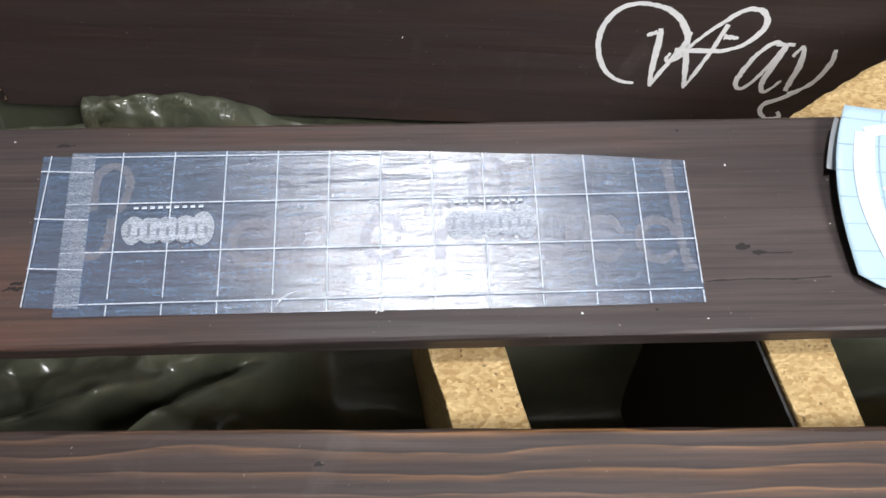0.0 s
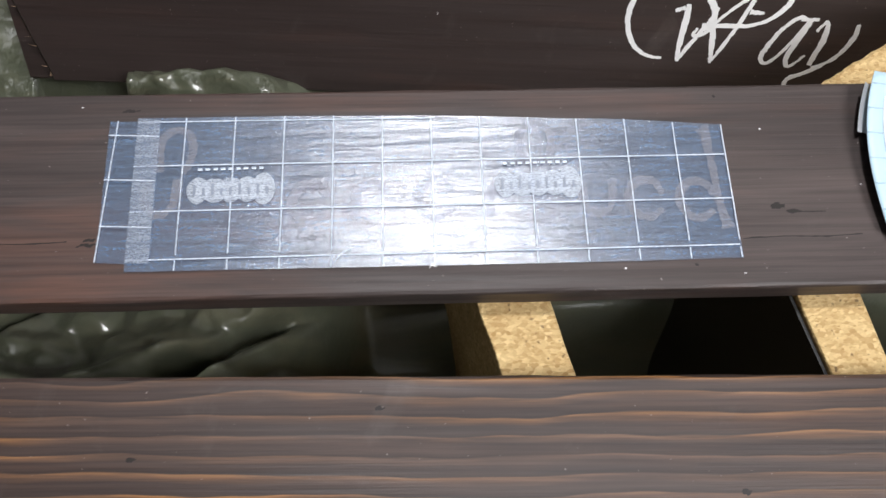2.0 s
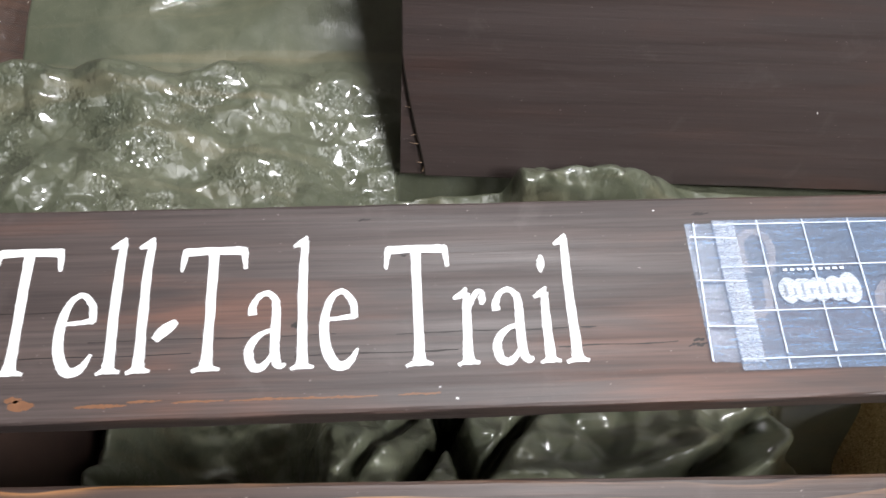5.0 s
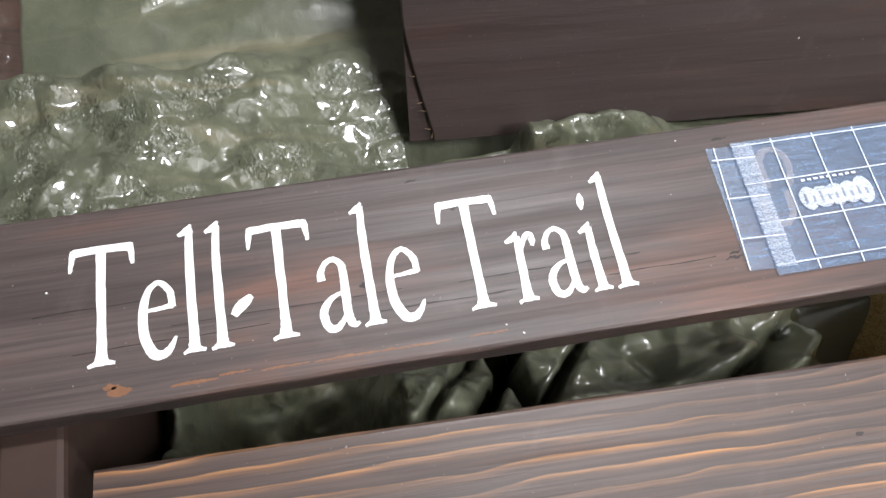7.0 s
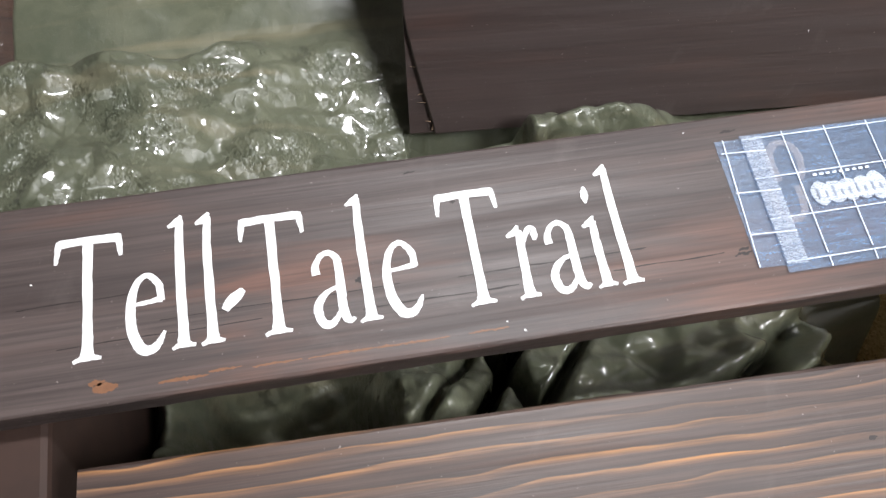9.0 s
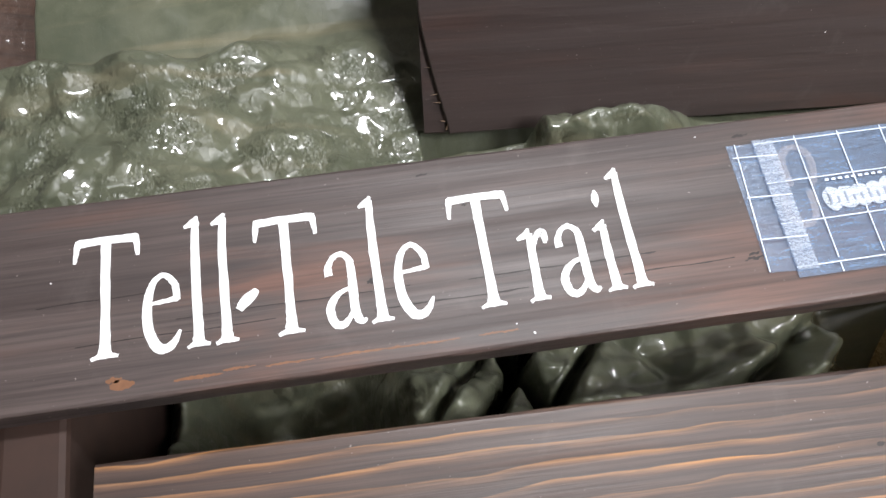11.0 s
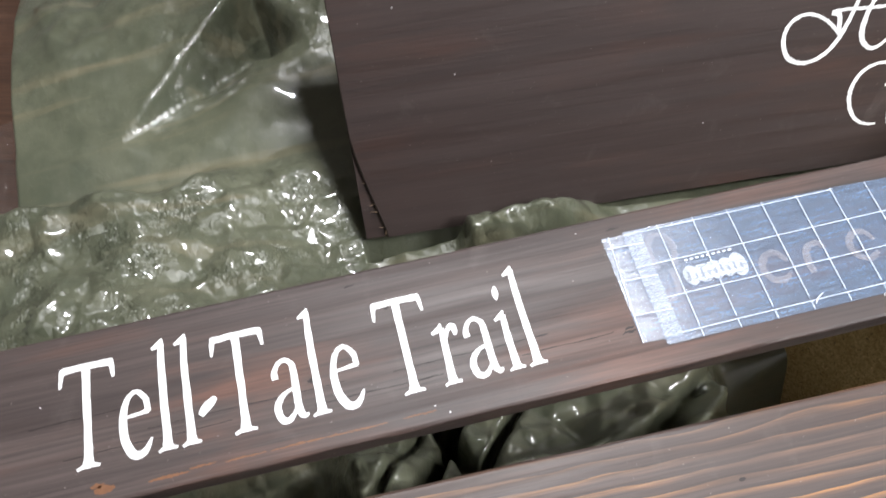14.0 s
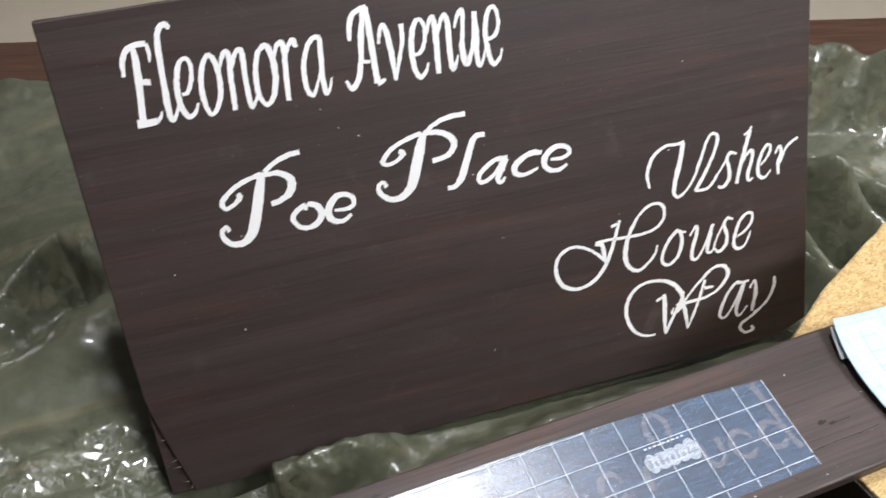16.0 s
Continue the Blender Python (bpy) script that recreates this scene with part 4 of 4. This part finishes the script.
sign_letter(432.1, 117.0, [[(0.0, 38.7, 2.9), (16.0, 39.1, 2.9), (33.8, 37.3, 2.9), (51.8, 37.3, 2.9), (65.3, 40.8, 2.9), (73.0, 49.0, 3.4), (73.0, 59.6, 3.4), (67.2, 64.9, 2.9), (56.4, 63.8, 2.9), (45.7, 55.1, 2.9), (35.7, 39.8, 3.9), (30.4, 23.3, 4.9), (30.8, 11.2, 4.4), (36.3, 2.6, 3.9), (44.7, 0.0, 3.4), (53.6, 5.2, 2.5), (61.4, 13.0, 2.5), (64.9, 21.8, 2.0)]])
sign_letter(501.5, 115.0, [[(18.7, 35.3, 3.4), (8.5, 26.8, 3.4), (1.1, 14.1, 3.4), (0.0, 4.6, 3.4), (6.6, 0.0, 2.9), (16.2, 6.3, 3.4), (21.7, 19.0, 3.9), (21.0, 31.2, 3.9), (16.2, 33.5, 2.5)], [(21.0, 31.2, 2.5), (27.2, 30.9, 2.0)]])
sign_letter(532.2, 114.4, [[(0.0, 25.9, 2.0), (7.8, 34.9, 2.9), (7.5, 26.0, 3.9), (2.6, 12.0, 3.9), (1.6, 2.4, 3.9), (6.6, 0.0, 2.9), (14.4, 9.2, 2.5), (22.5, 25.6, 2.9), (26.5, 33.1, 2.9)], [(25.2, 32.2, 3.4), (21.0, 16.8, 3.9), (18.8, 5.7, 3.4), (23.1, 3.5, 2.5), (28.4, 10.8, 1.5)]])
sign_letter(558.0, 116.4, [[(22.7, 31.0, 2.0), (16.4, 33.6, 3.4), (12.5, 27.2, 3.4), (15.4, 15.6, 3.9), (13.3, 5.1, 3.9), (6.2, 0.0, 3.4), (1.2, 4.2, 2.5)], [(0.0, 7.0, 1.5), (6.7, 20.1, 2.0), (13.9, 31.7, 2.0)]])
sign_letter(580.9, 114.4, [[(4.0, 13.8, 2.0), (13.0, 17.9, 2.9), (20.2, 26.0, 2.9), (20.9, 34.3, 2.9), (14.5, 35.7, 2.9), (6.8, 29.0, 3.4), (1.5, 16.2, 3.9), (0.0, 5.5, 3.9), (5.1, 0.0, 3.4), (12.8, 3.1, 2.5), (19.4, 16.4, 1.5)]])
sign_letter(459.9, 40.0, [[(29.3, 1.9, 2.0), (17.3, 3.8, 2.5), (6.5, 11.8, 3.4), (0.0, 27.0, 3.9), (0.4, 42.6, 3.9), (9.4, 56.6, 3.4), (23.9, 61.7, 2.9), (39.3, 59.8, 3.4), (51.5, 53.7, 4.4), (59.3, 43.6, 4.9), (62.0, 33.4, 3.9), (57.8, 22.9, 2.9), (49.4, 20.6, 2.5), (51.5, 26.5, 2.0)], [(32.6, 38.9, 2.5), (39.6, 41.5, 2.9)], [(41.6, 44.2, 3.9), (41.5, 29.0, 4.9), (40.7, 13.2, 3.9), (41.3, 0.0, 2.0)], [(41.3, 0.0, 2.0), (49.8, 16.0, 2.9), (58.7, 31.0, 2.9), (63.7, 42.5, 2.0)]])
sign_letter(514.1, 39.5, [[(7.2, 34.1, 4.4), (9.8, 19.3, 4.4), (11.3, 8.6, 3.4), (11.6, 0.6, 2.0)], [(11.6, 0.0, 2.0), (18.6, 13.2, 2.9), (27.0, 32.3, 2.9), (33.3, 49.8, 3.4)], [(0.0, 29.5, 2.5), (15.3, 29.5, 3.4), (33.4, 30.1, 2.9), (47.7, 35.4, 2.9), (57.7, 45.7, 3.9), (59.2, 54.2, 4.4), (53.5, 60.6, 3.4), (43.2, 60.6, 2.9), (32.2, 53.2, 2.9), (19.6, 42.4, 2.5), (9.0, 31.1, 2.0)], [(32.4, 40.5, 3.9), (42.7, 39.9, 2.0)]])
sign_letter(563.7, 38.9, [[(26.9, 36.6, 2.5), (19.7, 38.4, 2.9), (9.7, 29.3, 2.9), (1.5, 13.9, 3.9), (0.0, 4.5, 3.4), (6.6, 2.8, 2.5), (17.4, 16.4, 2.5), (26.9, 35.3, 2.0)], [(29.5, 37.3, 2.9), (22.7, 19.6, 3.9), (18.5, 6.3, 3.9), (22.4, 0.0, 2.5), (31.9, 9.4, 1.5)], [(21.0, 36.8, 2.5), (34.1, 37.4, 2.5)]])
sign_letter(587.2, 16.9, [[(11.2, 50.3, 2.0), (17.2, 57.8, 2.9), (18.4, 45.3, 4.4), (15.0, 29.8, 3.9), (13.6, 23.5, 3.4)], [(40.4, 56.7, 2.9), (39.8, 45.8, 3.9), (32.4, 31.9, 2.9), (23.0, 24.4, 2.5), (15.6, 21.7, 2.5)], [(23.7, 23.6, 2.0), (12.2, 17.3, 2.9), (1.4, 12.1, 3.4), (0.0, 5.8, 3.4), (6.7, 0.0, 2.9), (14.8, 1.9, 2.9), (12.8, 6.4, 2.5)]])

for k in range(16):
    bm = bmesh.new()
    x, y = random.uniform(0.05, 0.62), random.uniform(0.03, 0.40)
    a, d = random.uniform(0, 3), random.uniform(0.0003, 0.0011)
    pen(bm, [[(x, y, 0.0005), (x + d * math.cos(a), y + d * math.sin(a), 0.0006), (x + 2 * d * math.cos(a), y + 2 * d * math.sin(a), 0.0005)]], 1.0)
    part("paint_speck", bm, PAINT, sign)

# knots, worn spots and flecks of paint on the planks
def mark(host, x, y, dx, dy, w, mat, name):
    bm = bmesh.new()
    p = host.matrix_world.inverted() @ Vector((x, y, PLANK_Z))
    pen(bm, [[(p.x - dx, p.y - dy, w * 0.4), (p.x - dx * 0.3, p.y + dy * 0.4, w), (p.x + dx * 0.3, p.y - dy * 0.2, w * 0.8), (p.x + dx, p.y + dy, w * 0.25)]], 1.0, lift=0.00012, rag=0.0007, seed=x * 50)
    part(name, bm, mat, host)


for x, y, dx, dy, w in ((0.1405, 0.1225, 0.0035, 0.0008, 0.0035), (0.148, 0.1195, 0.004, -0.0002, 0.0022), (0.158, 0.119, 0.006, 0.0, 0.0005), (-0.185, 0.187, 0.0045, 0.0006, 0.0016), (-0.2, 0.114, 0.005, 0.001, 0.0014), (-0.199, 0.1165, 0.003, 0.0008, 0.0012), (-0.398, 0.133, 0.004, 0.0004, 0.0035), (-0.345, 0.169, 0.0016, 0.0003, 0.0012), (0.118, 0.186, 0.0008, 0.0, 0.0014), (0.095, 0.093, 0.0008, 0.0002, 0.0014), (-0.365, 0.1905, 0.003, 0.0002, 0.0012)):
    mark(plank, x, y, dx, dy, w, KNOT, "knot")
for x, y, dx in ((-0.5, 0.121, 0.05), (-0.44, 0.128, 0.06), (-0.36, 0.117, 0.04), (-0.30, 0.126, 0.05), (-0.54, 0.145, 0.03), (-0.24, 0.116, 0.03), (0.15, 0.106, 0.03)):
    mark(plank, x, y, dx, 0.0006, 0.0004, KNOT, "crack")
for x, y, dx, w in ((-0.527, 0.0985, 0.006, 0.0055), (-0.531, 0.1015, 0.004, 0.003), (-0.49, 0.0965, 0.012, 0.0018), (-0.47, 0.098, 0.008, 0.0014), (-0.445, 0.0968, 0.012, 0.0010), (-0.41, 0.0964, 0.020, 0.0012), (-0.378, 0.0958, 0.018, 0.0010), (-0.34, 0.0956, 0.010, 0.0008)):
    mark(plank, x, y, dx, 0.0003, w, WORN, "worn_spot")
for x, y in ((0.139, 0.166), (0.118, 0.088), (0.185, 0.133), (-0.33, 0.0985), (-0.322, 0.0925), (-0.563, 0.158), (0.06, 0.0925), (-0.21, 0.19)):
    mark(plank, x, y, 0.0005, 0.0001, 0.0006, PAINT, "paint_speck")
for x, y in ((0.101, -0.013), (-0.17, 0.012), (-0.02, -0.02), (-0.33, 0.0), (-0.06, 0.03)):
    mark(plank_b, x, y, 0.0022, 0.0004, 0.0022, KNOT, "knot")

# ---- transfer film ----
INCH = 0.0254


def sheet(outline, lift, wave, mat, name, parent=None, step=0.006):
    """A film lying on the plank: outline gives (x, y_low, y_high) stations."""
    bm = bmesh.new()
    rows = []
    for (xa, la, ha), (xb, lb, hb) in zip(outline, outline[1:]):
        n = max(1, round((xb - xa) / step))
        for k in range(n + (1 if xb == outline[-1][0] else 0)):
            s = k / n
            x, lo, hi = xa + (xb - xa) * s, la + (lb - la) * s, ha + (hb - ha) * s
            row = []
            for j in range(13):
                y = lo + (hi - lo) * j / 12
                edge = max(0.0, abs(j / 6 - 1) - 0.8) * 5
                row.append(bm.verts.new((x, y, lift + wave * (0.5 + 0.5 * noise.noise((x * 40, y * 60, 3.0))) + wave * edge)))
            rows.append(row)
    for a, b in zip(rows, rows[1:]):
        for j in range(12):
            bm.faces.new((a[j], b[j], b[j + 1], a[j + 1]))
    return smooth(part(name, bm, mat, parent))


film = new("transfer_film")
film.matrix_world = Matrix.Translation((0, 0, PLANK_Z))
tagged(film, "clear bluish transfer film with white grid lines stuck on the plank", "film")
SHEET = [(-0.1806, 0.0993, 0.1822), (-0.105, 0.0982, 0.1811), (-0.025, 0.097, 0.1787), (0.032, 0.0962, 0.1753), (0.068, 0.0958, 0.1735), (0.093, 0.0957, 0.1711), (0.1182, 0.0956, 0.1688)]
sheet(SHEET, 0.0006, 0.0004, FILM, "film_sheet", film)


def line(a, b, w, z, mat, parent, name):
    d = Vector((b[0] - a[0], b[1] - a[1], 0))
    bm = box(0, d.length, -w / 2, w / 2, 0, 0.00012)
    ob = part(name, bm, mat, parent)
    ob.matrix_local = Matrix.Translation((a[0], a[1], z)) @ Matrix.Rotation(math.atan2(d.y, d.x), 4, "Z")
    return ob


LZ, PITCH = 0.0017, 0.02492


def sheet_top(x):
    return float(np.interp(x, [p[0] for p in SHEET], [p[2] for p in SHEET])) - 0.0004


for c in range(12):
    x = -0.1560 + c * PITCH
    line((x - 0.0008, 0.1070 - 0.0002 * c), (x, sheet_top(x)), 0.0006, LZ, PRINT, film, "grid_line")
    line((x - 0.0010, 0.0990 - 0.0003 * c), (x - 0.0009, 0.1042 - 0.00025 * c), 0.0006, LZ, PRINT, film, "grid_line")
for y, sag in ((0.1546, 0.0033), (0.1300, 0.0030), (0.1049, 0.0026)):
    line((-0.1805, y), (0.1172, y - sag), 0.0006, LZ + 0.0002, PRINT, film, "grid_line")
line((-0.180, 0.1794), (-0.03, 0.1772), 0.0006, LZ + 0.0002, PRINT, film, "grid_line")


def blob_logo(x, y, w, parent):
    """A plain white cloud-shaped mark with a row of bars above it."""
    bm = bmesh.new()
    for k in range(5):
        cx = x - w / 2 + w * (k + 0.5) / 5
        ring = [bm.verts.new((cx + (0.0058 + 0.0008 * noise.noise((k * 2.0, a, 1.0))) * math.cos(a), y + (0.0070 + 0.0016 * (k == 4) + 0.0012 * noise.noise((a, k * 3.0, 5.0))) * math.sin(a), 0.00004 * k)) for a in [i * math.tau / 20 for i in range(20)]]
        bm.faces.new(ring)
    hull = [(x - w * 0.46, y - 0.0052), (x + w * 0.46, y - 0.0055), (x + w * 0.47, y + 0.0048), (x - w * 0.46, y + 0.0045)]
    bm.faces.new([bm.verts.new((px, py, 0.0003)) for px, py in hull])
    ob = part("logo", bm, LOGO, parent, "plain white cloud-shaped mark")
    ob.location = (0, 0, LZ + 0.0004)
    bm = bmesh.new()
    for k, tall in enumerate((0.006, 0.004, 0.0065, 0.0038, 0.0042, 0.006, 0.0035, 0.0055, 0.004)):
        cx = x - w / 2 + w * (k + 0.5) / 9
        pen(bm, [[(cx, y - 0.003, 0.0013), (cx, y - 0.003 + tall, 0.0013)]], 1.0, lift=0.0001)
    ob = part("logo_mark", bm, FILM_MARK, parent)
    ob.location = (0, 0, LZ + 0.0008)
    for k in range(9):
        line((x - w * 0.42 + k * w * 0.095, y + 0.0115), (x - w * 0.42 + k * w * 0.095 + 0.0022, y + 0.0115), 0.0013, LZ + 0.0003, PRINT, parent, "print_bar")


FILM_MARK = plain("slate_blue_print", (0.22, 0.25, 0.31), 0.4)
blob_logo(-0.1317, 0.1402, 0.040, film)
blob_logo(0.0207, 0.1384, 0.040, film)

strip = new("film_strip")
strip.matrix_world = Matrix.Translation((0, 0, PLANK_Z))
tagged(strip, "narrow overlapping strip of transfer film at the sheet end", "film")
sheet([(-0.1950, 0.1046, 0.1811), (-0.1806, 0.1036, 0.1806), (-0.1690, 0.1029, 0.1796)], 0.0003, 0.0002, FILM, "film_sheet", strip)
sheet([(-0.1804, 0.1034, 0.1816), (-0.1690, 0.1027, 0.1800)], 0.0021, 0.0002, FILM_DOUBLE, "film_sheet", strip)
line((-0.1950, 0.1046), (-0.1905, 0.1808), 0.0006, 0.0016, PRINT, strip, "grid_line")
for y in (0.1228, 0.1476, 0.1723):
    line((-0.1942, y), (-0.1690, y - 0.0015), 0.0006, 0.0025, PRINT, strip, "grid_line")

# ---- stencil paper ----
def paper_edge(v):
    """Bowed near edge of the sheet, v from its foot to its head."""
    return 0.1905 - 0.004 * math.sin(v * math.pi) + 0.008 * v ** 4 + 0.012 * max(0.0, 1 - v / 0.08)


PX1 = 0.40


def paper_point(s, v):
    x0 = paper_edge(v)
    return Vector((x0 + (PX1 - x0) * s, 0.097 + 0.0935 * v - 0.004 * s, PLANK_Z + 0.0015 + 0.012 * (1 - s) ** 5 * (0.35 + 0.65 * v)))


def paper_patch(strokes, mat, name, lift):
    """Marks that follow the curl of the sheet."""
    flat = bmesh.new()
    pen(flat, strokes, 1.0, lift=0.0001)
    for v in flat.verts:
        p = paper_point(v.co.x, v.co.y)
        v.co = (p.x, p.y, p.z + lift + v.co.z)
    part(name, flat, mat, paper)


bm = bmesh.new()
rows = [[bm.verts.new(paper_point(i / 36, j / 24)) for j in range(25)] for i in range(37)]
for a, b in zip(rows, rows[1:]):
    for j in range(24):
        bm.faces.new((a[j], b[j], b[j + 1], a[j + 1]))
paper = smooth(part("stencil_paper", bm, PAPER_BLUE))
sol = paper.modifiers.new("thickness", "SOLIDIFY")
sol.thickness, sol.offset = 0.0004, -1
tagged(paper, "curled pale blue stencil sheet with white letter on the plank", "paper")
paper_patch([[(0.07, 0.86, 0.055), (0.075, 0.5, 0.055), (0.10, 0.17, 0.055)], [(0.10, 0.17, 0.06), (0.2, 0.165, 0.055), (0.3, 0.17, 0.055)], [(0.07, 0.86, 0.055), (0.16, 0.88, 0.06), (0.215, 0.72, 0.05), (0.19, 0.58, 0.05), (0.12, 0.53, 0.045)], [(0.17, 0.53, 0.05), (0.24, 0.42, 0.055), (0.3, 0.2, 0.055)]], PAPER, "letter_cutout", 0.0004)
PALE_LINE = plain("grey_blue_line", (0.42, 0.58, 0.68), 0.5)
for k in range(7):
    paper_patch([[(0.0, 0.06 + 0.145 * k, 0.007), (0.5, 0.06 + 0.145 * k, 0.007), (0.99, 0.06 + 0.145 * k, 0.007)]], PALE_LINE, "grid_line", 0.0002)
for k in range(7):
    paper_patch([[(0.115 + 0.13 * k, 0.02, 0.004), (0.112 + 0.13 * k, 0.5, 0.004), (0.11 + 0.13 * k, 0.98, 0.004)]], PALE_LINE, "grid_line", 0.0002)
bm = bmesh.new()
rows = [[bm.verts.new((paper_edge(v) - 0.0022 + 0.01 * i / 4, 0.16 + 0.0265 * j / 6, PLANK_Z + 0.0012 + 0.009 * (1 - i / 4) * v ** 2)) for j in range(7) for v in [0.68 + 0.28 * j / 6]] for i in range(5)]
for a, b in zip(rows, rows[1:]):
    for j in range(6):
        bm.faces.new((a[j], b[j], b[j + 1], a[j + 1]))
part("backing_corner", bm, PAPER, paper, "grey underside of the curled backing")

# ghost shapes of lifted adhesive under the film
BOWL = [[(9, 2, 3.0), (5, 9, 4.2), (-3, 9.5, 4.8), (-8.5, 2, 5.0), (-6, -7, 4.6), (1, -10, 4.2), (8, -6, 3.0)]]
ARCH = [[(-7, -10, 5.0), (-6.5, 2, 5.0), (-2, 9, 4.4), (5, 9.5, 4.2), (8.5, 5, 3.4)]]
CUP = [[(-7, 9, 4.6), (-7.5, -2, 4.6), (-2, -9, 4.4), (5, -6, 3.6), (7.5, 4, 4.4), (7, 10, 4.0)]]
LOOP = [[(-8, -11, 4.4), (-8, 4, 4.6), (-4, 11, 4.0), (3, 12, 3.6), (8, 6, 4.6), (7.5, -4, 4.0), (4, -12, 3.4)]]
STEM = [[(-2.5, 28, 9.0), (-1, 24, 5.5), (0, 6, 4.2), (0.5, -14, 4.2), (2, -24, 5.0), (3, -28, 8.0)]]
for x, y, shape in ((-0.093, 0.1322, BOWL), (-0.064, 0.1320, ARCH), (-0.031, 0.1325, BOWL), (0.003, 0.131, ARCH), (0.0212, 0.1600, LOOP), (0.0505, 0.1300, CUP), (0.0740, 0.1285, BOWL), (0.0995, 0.1270, BOWL), (0.1102, 0.1392, STEM), (-0.1600, 0.1620, LOOP), (-0.1660, 0.1370, CUP)):
    bm = bmesh.new()
    pen(bm, [[(a * 0.001, b * 0.001, w * 0.001) for a, b, w in st] for st in shape], 1.0, x, y, lift=0.00015, rag=0.0009, seed=x * 90)
    ob = part("adhesive_ghost", bm, RESIDUE, film)
    ob.location = (0, 0, 0.0013)
# a lifted scratch and a stray thread at the sheet's near edge
bm = bmesh.new()
pen(bm, [[(-0.0800, 0.1014, 0.0004), (-0.0768, 0.1050, 0.0012), (-0.0722, 0.1074, 0.0005)]], 1.0, lift=0.0002)
part("crease", bm, PRINT, film).location = (0, 0, LZ)
bm = bmesh.new()
pen(bm, [[(-0.0350, 0.0960, 0.0004), (-0.0338, 0.0978, 0.0004), (-0.0325, 0.0968, 0.0004), (-0.0312, 0.0974, 0.0004)]], 1.0, lift=0.0005)
part("thread", bm, PAINT, film).location = (0, 0, 0.0004)

# clear wrinkled plastic beside the tarp
plastic = new("clear_plastic_sheet", tarp_sheet(-0.93, -0.668, 0.16, lambda x: 0.62, 0.0026, lambda x, y: TABLE_Z + 0.045 + 0.06 * (1 - step(y, 0.30, 0.46)) + 0.012 * facet(x, y, 26, 1.0) + 0.006 * facet(x, y, 60, 4.0)))
plastic.data.materials.append(CLEAR)
smooth(plastic)
tagged(plastic, "clear wrinkled plastic sheet over the brown table edge", "plastic")
